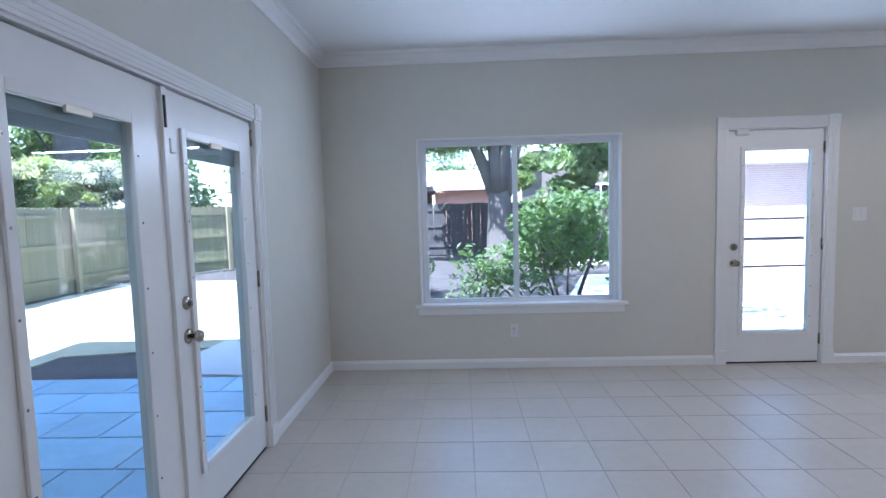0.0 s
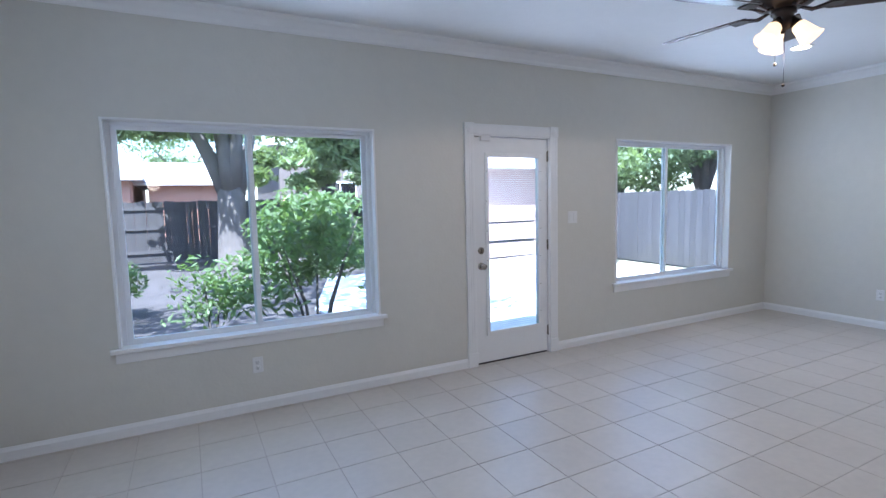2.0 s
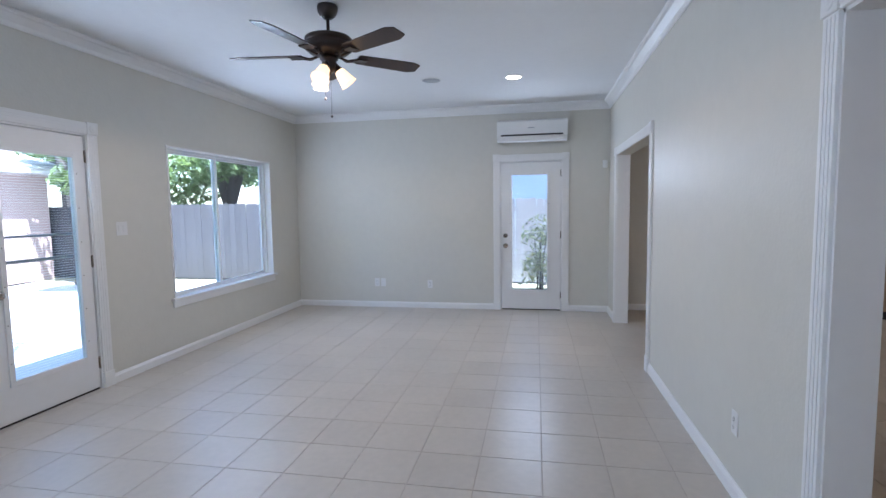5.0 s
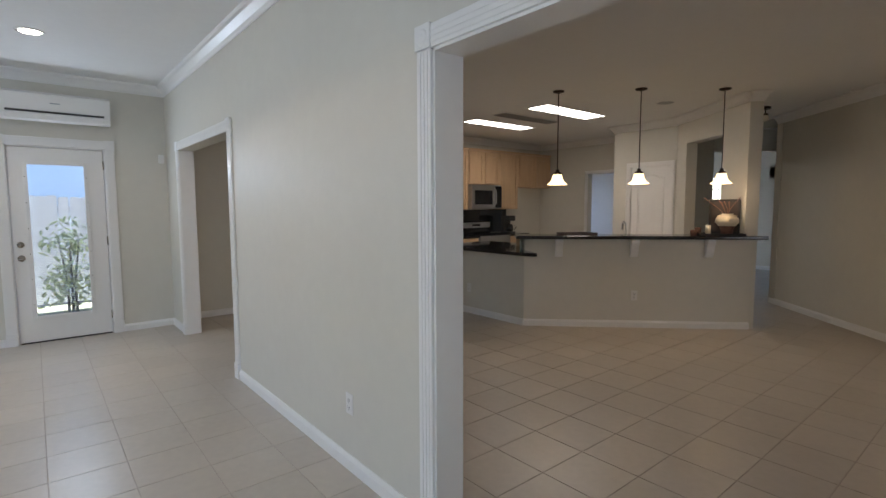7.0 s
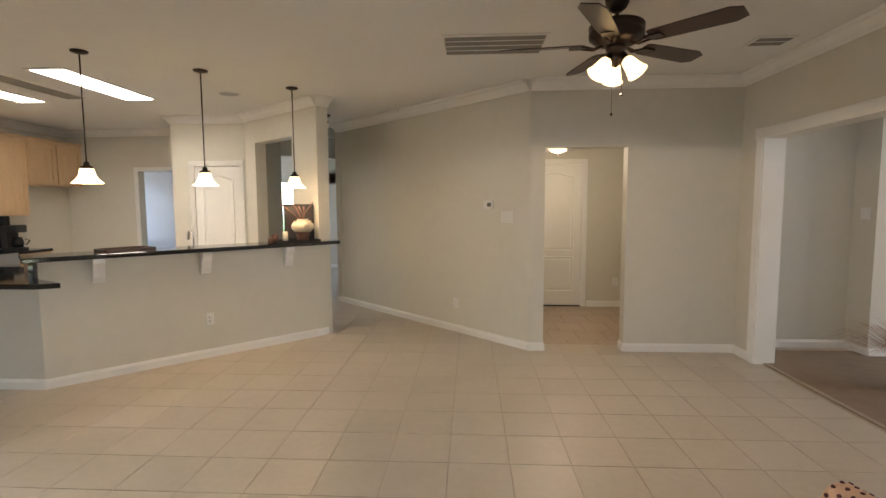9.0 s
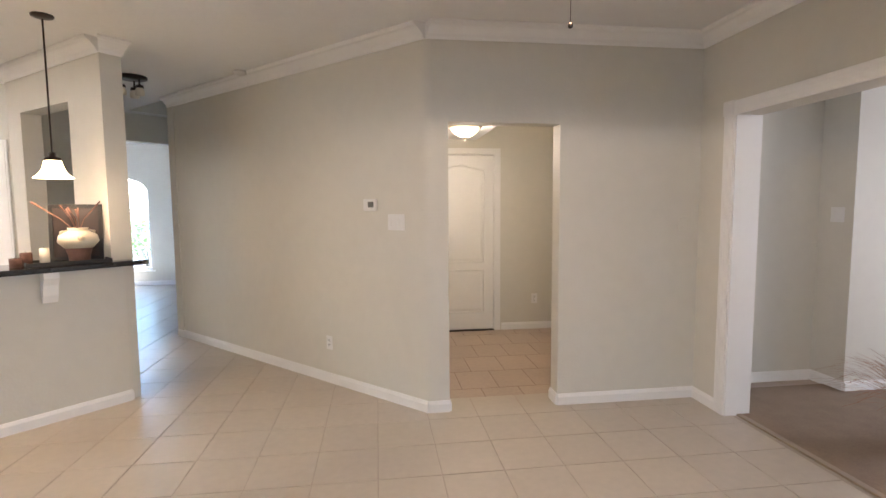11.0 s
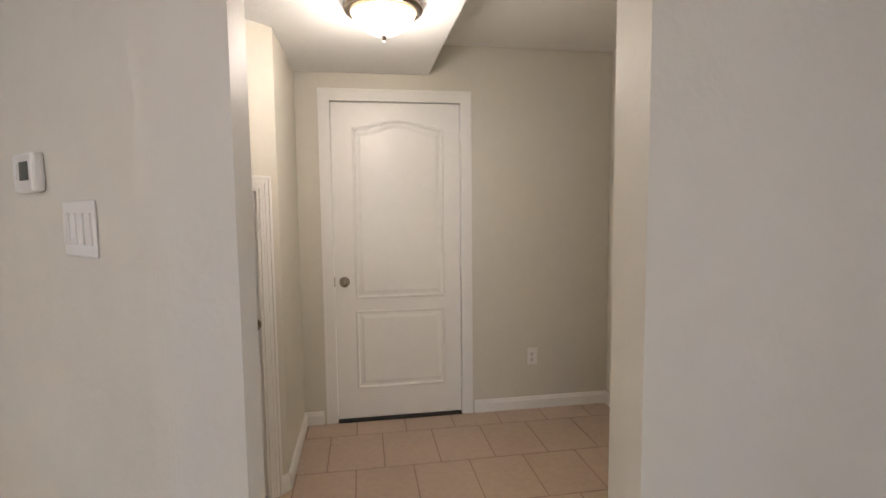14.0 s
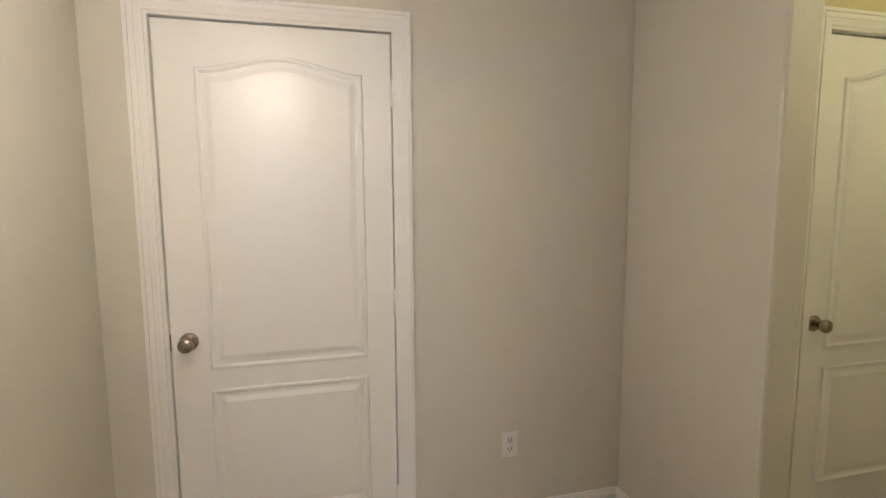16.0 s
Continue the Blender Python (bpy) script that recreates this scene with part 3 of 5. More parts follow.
def tile_mesh(name, w, h, gap, material, height=0.003):
    bm = bmesh.new()
    g = gap / 2
    a = [bm.verts.new((x, y, -0.006)) for x, y in ((g, g), (w - g, g), (w - g, h - g), (g, h - g))]
    e = 0.0015
    b = [bm.verts.new((x, y, height - 0.001)) for x, y in ((g, g), (w - g, g), (w - g, h - g), (g, h - g))]
    c = [bm.verts.new((x, y, height)) for x, y in ((g + e, g + e), (w - g - e, g + e), (w - g - e, h - g - e), (g + e, h - g - e))]
    for lo, hi in ((a, b), (b, c)):
        for k in range(4):
            bm.faces.new((lo[k], lo[(k + 1) % 4], hi[(k + 1) % 4], hi[k]))
    bm.faces.new(c)
    data = bpy.data.meshes.new(name)
    bm.to_mesh(data)
    bm.free()
    data.materials.append(material)
    return data


def inside(poly, x, y):
    r = False
    for (x0, y0), (x1, y1) in zip(poly, poly[1:] + poly[:1]):
        if (y0 > y) != (y1 > y) and x < (x1 - x0) * (y - y0) / (y1 - y0) + x0:
            r = not r
    return r


def tiles(floor, name, x0, y0, w, h, area, near, material, stagger=False, limit=290, gap=0.005, height=0.003):
    """Lays a tile grid within the polygon area; the ones nearest to near are parts, the rest one mesh."""
    full = tile_mesh(name, w, h, gap, material, height)
    cells = []
    xs, ys = [p[0] for p in area], [p[1] for p in area]
    for i in range(math.floor((min(xs) - x0) / w) - 1, math.ceil((max(xs) - x0) / w) + 1):
        for j in range(math.floor((min(ys) - y0) / h), math.ceil((max(ys) - y0) / h)):
            ox = w / 2 if stagger and j % 2 else 0
            cx, cy = x0 + i * w + w / 2 + ox, y0 + j * h + h / 2
            if inside(area, cx, cy):
                cells.append((math.hypot(cx - near[0], cy - near[1]), cx - w / 2, cy - h / 2))
    cells.sort(key=lambda c: (round(c[0], 4), c[1], c[2]))
    for d, x, y in cells[:limit]:
        ob = new(name, full)
        ob.location = (x, y, 0)
        ob.parent = floor
    rest = cells[limit:]
    if rest:
        src = [tuple(v.co) for v in full.vertices]
        sf = [tuple(p.vertices) for p in full.polygons]
        vs, fs = [], []
        for d, x, y in rest:
            o = len(vs)
            vs += [(a + x, b + y, c) for a, b, c in src]
            fs += [tuple(o + k for k in f) for f in sf]
        data = bpy.data.meshes.new(name + "s")
        data.from_pydata(vs, [], fs)
        data.materials.append(material)
        ob = new("floor_tiles", data)
        ob.parent = floor
        tagged(ob, kind="stuff")
    return cells


def prism_z(bm, poly, z0, z1):
    a = [bm.verts.new((x, y, z0)) for x, y in poly]
    b = [bm.verts.new((x, y, z1)) for x, y in poly]
    bm.faces.new(a[::-1])
    bm.faces.new(b)
    for k in range(len(a)):
        k2 = (k + 1) % len(a)
        bm.faces.new((a[k], a[k2], b[k2], b[k]))


def leaves(bm, centre, radius, count, size, rng, flat=1.0, hollow=0.55):
    """Clumps of small folded leaves scattered in an uneven ball."""
    for _ in range(count):
        while True:
            p = Vector((rng.uniform(-1, 1), rng.uniform(-1, 1), rng.uniform(-1, 1)))
            if hollow < p.length < 1:
                break
        n = noise.noise(p * 2.2 + Vector(centre)) * 0.5
        p = p * (1 + n)
        c = Vector(centre) + Vector((p.x * radius[0], p.y * radius[1], p.z * radius[2]))
        s = size * rng.uniform(0.6, 1.3)
        q = Euler((rng.uniform(-1, 1), rng.uniform(-1, 1), rng.uniform(0, 6.28))).to_matrix()
        v = [bm.verts.new(c + q @ Vector(k) * s) for k in ((-1, 0, 0), (0, -0.38, 0.1), (1.1, 0, 0), (0, 0.38, 0.1))]
        bm.faces.new((v[0], v[1], v[2]))
        bm.faces.new((v[0], v[2], v[3]))


def tree(x, y, r, fork, top, crowns, label, seed, leaf=LEAF, size=0.12, name="tree", limbs=5, density=1.0, z0=GR):
    rng = random.Random(seed)
    th = thing(name, pose(x, y, z0), label, name)
    bm = bmesh.new()
    tube(bm, [(0, 0, -0.1), (0.02, 0, 0.15), (0.04 * r, 0.02, fork * 0.5), (0.1 * r, 0, fork * 0.9), (0.12 * r, 0, fork * 1.06), (0.12 * r, 0, fork * 1.16)], [r * 1.5, r * 1.05, r * 0.9, r * 0.86, r * 0.6, r * 0.15], 14)
    part("trunk", bm, BARK, th)
    for k in range(limbs):
        a = 6.28 * k / limbs + rng.uniform(-0.3, 0.3)
        out = rng.uniform(0.25, 0.6) * (top - fork)
        p0 = Vector((0.1 * r + 0.3 * r * math.cos(a), 0.3 * r * math.sin(a), fork * rng.uniform(0.8, 0.98)))
        p1 = p0 + Vector((math.cos(a) * out * 0.2, math.sin(a) * out * 0.2, (top - fork) * 0.3))
        p2 = p0 + Vector((math.cos(a) * out * 0.55, math.sin(a) * out * 0.55, (top - fork) * 0.75))
        p3 = p0 + Vector((math.cos(a) * out * 1.1, math.sin(a) * out * 1.1, (top - fork) * 1.0))
        bm = bmesh.new()
        tube(bm, [p0, p1, p2, p3], [r * 0.62, r * 0.46, r * 0.28, r * 0.1], 10)
        part("limb", bm, BARK, th)
    bm = bmesh.new()
    for cx, cy, cz, rx, rz, n in crowns:
        for _ in range(9):
            o = Vector((rng.gauss(0, 0.45) * rx, rng.gauss(0, 0.45) * rx, rng.gauss(0, 0.4) * rz))
            leaves(bm, Vector((cx, cy, cz)) + o, (rx * 0.42, rx * 0.42, rz * 0.42), int(n * density / 9), size, rng, hollow=0.2)
    part("crown", bm, leaf, th)
    return th


def fence(p0, p1, z1, material, label, picket=0.14, rails=-1):
    """A privacy fence: overlapping pickets on two rails and posts."""
    n = dist(p0, p1)
    th = thing("fence", line(p0, p1, GR), label, "fence")
    for z in (0.3, 1.0, z1 - GR - 0.25):
        bm = bmesh.new()
        box(bm, 0, *((-0.06, z, n, -0.02) if rails < 0 else (0.002, z, n, 0.04)), z + 0.09)
        part("rail", bm, material, th)
    rng = random.Random(int(n * 10))
    hmax = z1 - GR
    meshes = []
    for k in range(4):
        bm = bmesh.new()
        h = hmax + rng.uniform(-0.02, 0.02)
        w = picket - 0.003
        prism(bm, [(0, 0.03), (w, 0.03), (w, h - 0.03), (w - 0.03, h), (0.03, h), (0, h - 0.03)], 0.018)
        bmesh.ops.recalc_face_normals(bm, faces=bm.faces)
        d = bpy.data.meshes.new("picket")
        bm.to_mesh(d)
        bm.free()
        d.materials.append(material)
        meshes.append(d)
    for k in range(int(n / picket)):
        ob = new("picket", rng.choice(meshes))
        ob.location = (k * picket, -0.02 + rng.uniform(0, 0.004), 0)
        ob.rotation_euler = (0, rng.uniform(-0.006, 0.006), 0)
        ob.parent = th
    for k in range(int(n / 2.4) + 1):
        bm = bmesh.new()
        box(bm, k * 2.4, *((-0.15, 0, k * 2.4 + 0.1, -0.06) if rails < 0 else (0.042, 0, k * 2.4 + 0.1, 0.13)), hmax - 0.02)
        part("post", bm, material, th)
    return th


# ---- the large structure ----
DL = Vector((1, -1, 0)).normalized()     # way of the angled hall
bm = bmesh.new(); prism_z(bm, [(W - 0.2, S - T / 2), (E + 0.2, S - T / 2), (E + 0.2, N + 0.15), (W - 0.2, N + 0.15)], -0.15, -0.0005)
floor_sun = structure("floor", bm, GROUT, "tiled sunroom floor with narrow grey-brown joints")
bm = bmesh.new(); prism_z(bm, [(-2.12, LS - T / 2), (0.1, LS - T / 2), (2.7, -7.1), (-1.5, -11.3), (7.3, -11.3), (7.3, S - T / 2), (-2.12, S - T / 2)], -0.15, -0.0005)
floor_liv = structure("floor", bm, GROUT, "tiled living room and kitchen floor")
bm = bmesh.new(); prism_z(bm, [(-3.6, -6.9), (0.1, -6.9), (0.1, -6.0), (0.9, -5.2), (0.1, LS - T / 2), (-2.12, LS - T / 2), (-3.6, LS - T / 2)], -0.15, -0.0005)
floor_hall = structure("floor", bm, GROUTH, "brown tiled passage floor")
bm = bmesh.new(); prism_z(bm, [(-7.5, LS - T / 2), (-2.12, LS - T / 2), (-2.12, S - T), (-7.5, S - T)], -0.15, 0.012)
structure("floor", bm, CARPET, "brown short-pile carpet floor")
bm = bmesh.new(); box(bm, W - 0.14, S - T / 2, CS, E + 0.14, N + 0.14, CS + 0.1)
structure("ceiling", bm, CEILP, "white lightly textured sunroom ceiling")
bm = bmesh.new()
prism_z(bm, [(-7.5, -7.0), (2.61, -7.0), (3.47, -7.83), (7.3, -7.83), (7.3, S - T / 2), (-7.5, S - T / 2)], CL, CL + 0.1)
prism_z(bm, [(3.47, -7.834), (7.3, -7.834), (7.3, -11.3), (0.0, -11.3)], CL, CL + 0.1)
structure("ceiling", bm, CEILP, "white lightly textured ceiling")
bm = bmesh.new(); box(bm, -2.5, -11.4, 3.6, 4.2, -6.6, 3.7)
structure("ceiling", bm, CEILP, "high ceiling over the entry")
bm = bmesh.new(); box(bm, -7.8, -11.6, 3.75, 7.8, 0.05, 3.9)
structure("roof", bm, ROOFM, "plain roof slab over the main house")
# the part west of the sunroom is unseen, added to keep sun off the patio
bm = bmesh.new(); box(bm, -5.6, 0.052, 2.96, E + 0.3, N + 0.25, 3.1)
structure("roof", bm, ROOFM, "lower roof slab over the sunroom, extended out of view to shade the patio")
# unseen overhang, sized only to stop a sun patch through the side door
bm = bmesh.new(); box(bm, E + T + 0.01, -6.5, 2.72, E + 2.2, N + T, 2.86)
structure("sun_blocker", bm, WHITE, "unseen white board added to keep sun from coming in at the side door")
bm = bmesh.new(); prism_z(bm, [(-0.8, LS - T), (-0.08, LS - T), (0.66, -5.30), (0.16, -5.85), (0.16, -6.8), (-0.8, -6.8)], 2.21, 2.66)
structure("ceiling", bm, CEILP, "lowered ceiling over the closet side of the passage")
bm = bmesh.new(); box(bm, -3.6, -7.0, 2.40, -0.802, LS - T, 2.6)
structure("ceiling", bm, CEILP, "passage ceiling")

D1 = (2.43, 3.26)
wall("wall_north", (E, N), (W, N), 2.95, WALLP, [(E - 3.26, E - 2.43, 0, 2.055), (E - 6.0, E - 4.12, 0.585, 2.075), (E - 1.535, E + 0.245, 0.585, 2.055)])
wall("wall_west", (W, N + T), (W, S - T), 2.95, WALLP, [(N + T - 2.98, N + T - 1.21, 0, 1.99)])
wall("wall_south", (W - T, S), (E + T, S), 3.7, WALLP, [(OP0 - W + T, OP1 - W + T, 0, OPH), (SM0 - W + T, SM1 - W + T, 0, SMH)])
wall("wall_east", (E, S), (E, N + T), 2.95, WALLP, [(0.61, 1.445, 0, 2.055)])
wall("wall_west", (LW, S - T), (LW, LS - T), CL, WALLP, [(0.75, -T + 4.07, 0, 2.04)], t=0.18)
wall("wall_doorway", (LW - 0.18, LS), (-0.04, LS), CL, WALLP, [(DW0 - LW + 0.18, DW1 - LW + 0.18, 0, DWH)])
wall("wall_angled", (0.0283, LS - 0.0283), AC1, CL, WALLP)
bm = bmesh.new()
RC = 0.04 / math.tan(radians(22.5))
prism_z(bm, [(-0.04, LS - T + 0.02)] + [(-0.04 + RC * math.sin(radians(a)), LS - RC + RC * math.cos(radians(a))) for a in range(0, 46, 5)], 0, CL)
structure("wall_corner", bm, WALLP, "rounded painted corner between the doorway wall and the angled wall")
wall("wall_hall", (AC1[0] + 0.01, AC1[1] + 0.0), (AC1[0] - 4.3, AC1[1] - 4.3), 3.7, WALLP)
# behind the doorway
wall("wall_passage_back", (HW - 1.5, HB), (HE + 0.14, HB), 2.66, WALLP, [(-1.015 - HW + 1.5, -0.175 - HW + 1.5, 0, 2.055)])
wall("wall_passage_side", (HE, HB), (HE, -5.93), 2.66, WALLP)
wall("wall_closet", (HE, -5.93), (HE + 0.645, -5.285), 2.66, WALLP, [(0.105, 0.84, 0, 1.475)], t=0.1)
bm = bmesh.new(); box(bm, HW - 0.13, HB, 0, HW, -5.93, 2.6, None, 0.012)
structure("wall_passage_west", bm, WALLP)
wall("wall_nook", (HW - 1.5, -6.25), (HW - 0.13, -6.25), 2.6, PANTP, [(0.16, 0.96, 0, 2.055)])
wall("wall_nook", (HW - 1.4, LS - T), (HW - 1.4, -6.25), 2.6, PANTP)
# carpeted room beyond the west opening
wall("wall_west_room", (-3.21, -4.33 - 0.30), (-2.19, -4.63), CL, WALLP)
bm = bmesh.new(); box(bm, -7.5, -4.9, 0, -3.21, -4.33, CL); structure("wall_west_room", bm, WALLP)
wall("wall_west_room", (-7.4, S - T), (-7.4, -4.6), CL, WALLP, [(1.0, 3.4, 0.5, 2.1)])
bm = bmesh.new(); box(bm, -7.5, S - T, 0, W - T, S, 2.8); structure("wall_west_room", bm, WALLP)
# kitchen
wall("wall_kitchen_east", (KE, -11.3), (KE, S - T), CL, WALLP, [(0.9, 2.5, 0.5, 2.1), (3.1, 4.0, 0.8, 2.1)])
bm = bmesh.new(); box(bm, E + T, S - T, 0, KE + T, S, 2.8); structure("wall_kitchen_east", bm, WALLP)
wall("wall_kitchen_back", (PX1, KB), (KE, KB), CL, WALLP, [(0.52, 1.20, 0, 2.03)])
wall("wall_utility", (PX1, KB - 1.3), (KE, KB - 1.3), CL, WHITE)
wall("wall_pantry", (PX0, PY), (PX1, PY), CL, WALLP, [(0.11, 0.75, 0, 2.02)])
wall("wall_pantry", (PX1, PY - T), (PX1, KB - 1.4), CL, WALLP)
CE = (PX0, PY + 0.05)
wall("wall_dining", COL, CE, CL, WALLP, [(0.50, 1.36, 0, 2.28)], t=0.15)
wall("wall_dining", (PX0, KB - T), (PX0, PY - T), CL, WALLP)
# bar
bm = bmesh.new()
LB = dist(BC, BE)
prism_z(bm, [BC, BE, (BE[0] + 0.095, BE[1] - 0.095), (BC[0] + 0.13, BC[1] - 0.06)], 0, 1.035)
structure("wall_bar", bm, WALLP, "half-height bar wall painted like the room")
bm = bmesh.new()
prism_z(bm, [(5.22, -3.18), (4.0, -3.18), (4.0 + 0.05, -3.30), (5.22, -3.30)], 0, 0.868)
structure("wall_bar", bm, WALLP, "low peninsula wall painted like the room")
# header and far room
wall("wall_header", (4.4, -6.9), (0.0, -11.3), 3.6, WALLP, [(0.0, 5.2, 0, 2.30)], z0=0.0)
wall("wall_far", (-2.0, FAR), (7.2, FAR), 3.7, WALLP, [(5.75, 5.99, 0.1, 2.0), (5.75, 5.99, 2.25, 2.6), (6.62, 8.24, 0.29, 2.10)])
wall("wall_far", (-1.9, -8.5), (-1.9, FAR), 3.7, WALLP)

# skirting and crowns
baseboard([((E, N), (D1[1] + 0.09, N)), ((D1[0] - 0.09, N), (W, N)), ((W, N), (W, 3.07)), ((W, 1.12), (W, S)), ((E, S), (E, 0.52)), ((E, 1.535), (E, N)),
           ((OP1 + 0.09, S), (SM0 - 0.09, S)), ((SM1 + 0.09, S), (E, S))])
baseboard([((LW, S - T - 0.6), (LW, S - T)), ((LW, -4.16), (LW, LS)), ((LW, LS), (DW0, LS)), ((DW1, LS), (0.0, LS)), ((0.0, LS), AC1),
           ((DW1, LS - T), (DW1, LS)), ((DW0, LS), (DW0, LS - T)), (AC1, (1.2, -8.41)),
           ((4.0, -3.18), (5.22, -3.18)), (BE, BC), ((BE[0] + 0.095, BE[1] - 0.095), BE),
           ((SM0, S - T), (OP1 + 0.09, S - T)), ((KE, -3.1), (KE, S - T)), ((-2.0, FAR), (7.0, FAR)), (CE, (3.36, -5.8)), ((PX0, PY), (3.59, PY)), ((4.37, PY), (PX1, PY))])
baseboard([((HW, HB), (-1.09, HB)), ((-0.10, HB), (HE, HB)), ((HE, HB), (HE, -5.93)), ((HE, -5.93), (HE + 0.033, -5.897)), ((HW, -5.93), (HW, HB)), ((-3.21, -4.63), (-2.19, -4.63)), ((-3.21, -4.33), (-3.21, -4.63)), ((-7.4, -4.33), (-3.21, -4.33))])
crown([((E, N), (W, N)), ((W, N), (W, S)), ((W, S), (E, S)), ((E, S), (E, N))], CS)
crown([((LW, S - T), (LW, LS)), ((LW, LS), (0.0, LS), 0, -0.41), ((0.0, LS), AC1, -0.41, 0), (AC1, (1.2, -8.41)), ((E, S - T), (LW, S - T)), ((KE, KB), (KE, S - T)), ((PX1, KB), (KE, KB)),
       ((PX0, PY), (PX1, PY), 1, 1), ((PX1, PY), (PX1, KB), 1, 0), (COL, CE), ((2.18, -5.06), COL, 0.4, 0.4), ((0.6, -10.60), (3.9, -7.30))], CL)

# plain grey threshold between tile and carpet, and at the passage
bm = bmesh.new(); box(bm, -2.135, LS + 0.36, 0, -2.095, -0.9, 0.014, None, 0.004); structure("threshold", bm, TRIMT, "thin brown transition strip")


# ---- doors and windows of the shell ----
def shell(name, m, label):
    return tagged(thing(name, m, label), kind="structure")


mN = line((E, N), (W, N))
d = shell("door_1", mN, "white full-light back door with open mini blind behind its glass")
jambs(d, E - 3.26, E - 2.43, 2.055)
casing(d, E - 3.26, E - 2.43, 2.055)
glazed_leaf(d, E - 3.242, E - 2.448, 0.018, 2.035, E - 3.14, E - 2.575, 0.29, 1.87, -0.012, E - 3.25, E - 2.50, "down")
bm = bmesh.new(); box(bm, E - 2.60, -0.012, 2.00, E - 2.50, 0.02, 2.04, None, 0.004); part("door_sensor", bm, PLATE, d, "small white alarm contact")
bm = bmesh.new(); box(bm, E - 3.13, -0.075, 1.27, E - 2.58, -0.06, 1.285); box(bm, E - 3.13, -0.075, 1.09, E - 2.58, -0.06, 1.115); part("storm_door_bar", bm, BLIND, d)

d = shell("door_2", line((E, S), (E, N)), "white full-light side door under the air conditioner")
jambs(d, 0.61, 1.445, 2.055)
casing(d, 0.61, 1.445, 2.055)
glazed_leaf(d, 0.63, 1.425, 0.018, 2.035, 0.80, 1.285, 0.28, 1.87, -0.012, 0.62, 1.37, "down")

d = shell("door_3", line((W, N), (W, S)), "pair of white French doors with raised blinds in the glass")
u = lambda y: N - y
jambs(d, u(2.98), u(1.21), 1.99)
casing(d, u(2.98), u(1.21), 1.99, w=0.085)
glazed_leaf(d, u(2.962), u(2.117), 0.02, 1.968, u(2.80), u(2.25), 0.27, 1.79, -0.012, u(2.97), u(2.205), "top", locks=False)
glazed_leaf(d, u(2.085), u(1.23), 0.02, 1.968, u(1.90), u(1.37), 0.27, 1.79, -0.012, u(1.22), u(1.29), "top", locks=False)
knob(d, u(2.19), -0.012, 0.90, NICKEL)
deadbolt(d, u(2.19), -0.012, 1.05, NICKEL)
bm = bmesh.new(); box(bm, u(2.119), -0.05, 0.02, u(2.083), 0.006, 1.968, None, 0.003); part("astragal", bm, WHITE, d)
bm = bmesh.new(); box(bm, u(2.10), 0.006, 1.80, u(2.09), 0.012, 1.93); part("flush_bolt", bm, SLOT, d, "dark bolt slot")
bm = bmesh.new(); box(bm, u(2.16), -0.012, 1.70, u(2.12), 0.012, 1.76, None, 0.004); part("door_sensor", bm, PLATE, d, "small white alarm contact")

slider_window("window_1", line((1.535, N), (W, N)), 1.78, 0.585, 2.055, 1.535 - 0.625, "white two-light sliding window onto the garden")
slider_window("window_2", line((6.0, N), (W, N)), 1.88, 0.585, 2.075, 6.0 - 4.97, "white two-light sliding window onto the fence")

d = shell("doorway_trim", line((W, S), (E, S)), "white cased wide opening between sunroom and living room")
casing(d, OP0 - W, OP1 - W, OPH, y=0.0)
bm = bmesh.new(); box(bm, OP1 - W - 0.012, -T - 0.004, 0, OP1 - W + 0.002, 0.004, OPH); part("jamb", bm, WHITE, d)
bm = bmesh.new(); box(bm, OP0 - W - 0.002, -T - 0.004, 0, OP0 - W + 0.012, 0.004, OPH); part("jamb", bm, WHITE, d)
bm = bmesh.new(); box(bm, OP0 - W, -T - 0.004, OPH - 0.012, OP1 - W, 0.004, OPH + 0.002); part("head_jamb", bm, WHITE, d)
d = shell("doorway_trim", line((W, S), (E, S)), "white cased narrow opening to the kitchen")
casing(d, SM0 - W, SM1 - W, SMH)
bm = bmesh.new(); box(bm, SM0 - W - 0.002, -T - 0.004, 0, SM0 - W + 0.012, 0.004, SMH); box(bm, SM1 - W - 0.012, -T - 0.004, 0, SM1 - W + 0.002, 0.004, SMH); part("jamb", bm, WHITE, d)
d = shell("doorway_trim", line((LW, S - T), (LW, LS)), "white cased wide opening to the carpeted room")
casing(d, 0.75, 4.07 - T, 2.04, y=0.0, bottom_block=False)
bm = bmesh.new(); box(bm, 4.07 - T - 0.012, -0.184, 0, 4.07 - T + 0.002, 0.004, 2.04); part("jamb", bm, WHITE, d)

# doors behind the doorway
d = shell("door_4", line((HW - 1.5, HB), (HE, HB)), "white two-panel passage door with arched upper panel")
o = -(HW - 1.5)
jambs(d, -1.015 + o, -0.175 + o, 2.055)
moulded_casing(d, -1.015 + o, -0.175 + o, 2.055)
panel_leaf(d, -1.0 + o, -0.19 + o, 0.018, 2.038, -0.012, -0.25 + o, -1.005 + o)
bm = bmesh.new(); box(bm, -1.0 + o, -0.05, 0.002, -0.19 + o, 0.02, 0.014, None, 0.003); part("threshold", bm, RUBBER, d, "black rubber threshold strip")
d = shell("door_5", line((HE, -5.93), (HE + 0.645, -5.285)), "low white closet door with round knob")
jambs(d, 0.105, 0.84, 1.475, 0.1)
moulded_casing(d, 0.105, 0.84, 1.475, right=False)
panel_leaf(d, 0.117, 0.828, 0.02, 1.46, -0.012, 0.172, None, low=True)
d = shell("door_6", line((HW - 1.5, -6.25), (HW, -6.25)), "white two-panel door in the dim nook")
jambs(d, 0.16, 0.96, 2.055)
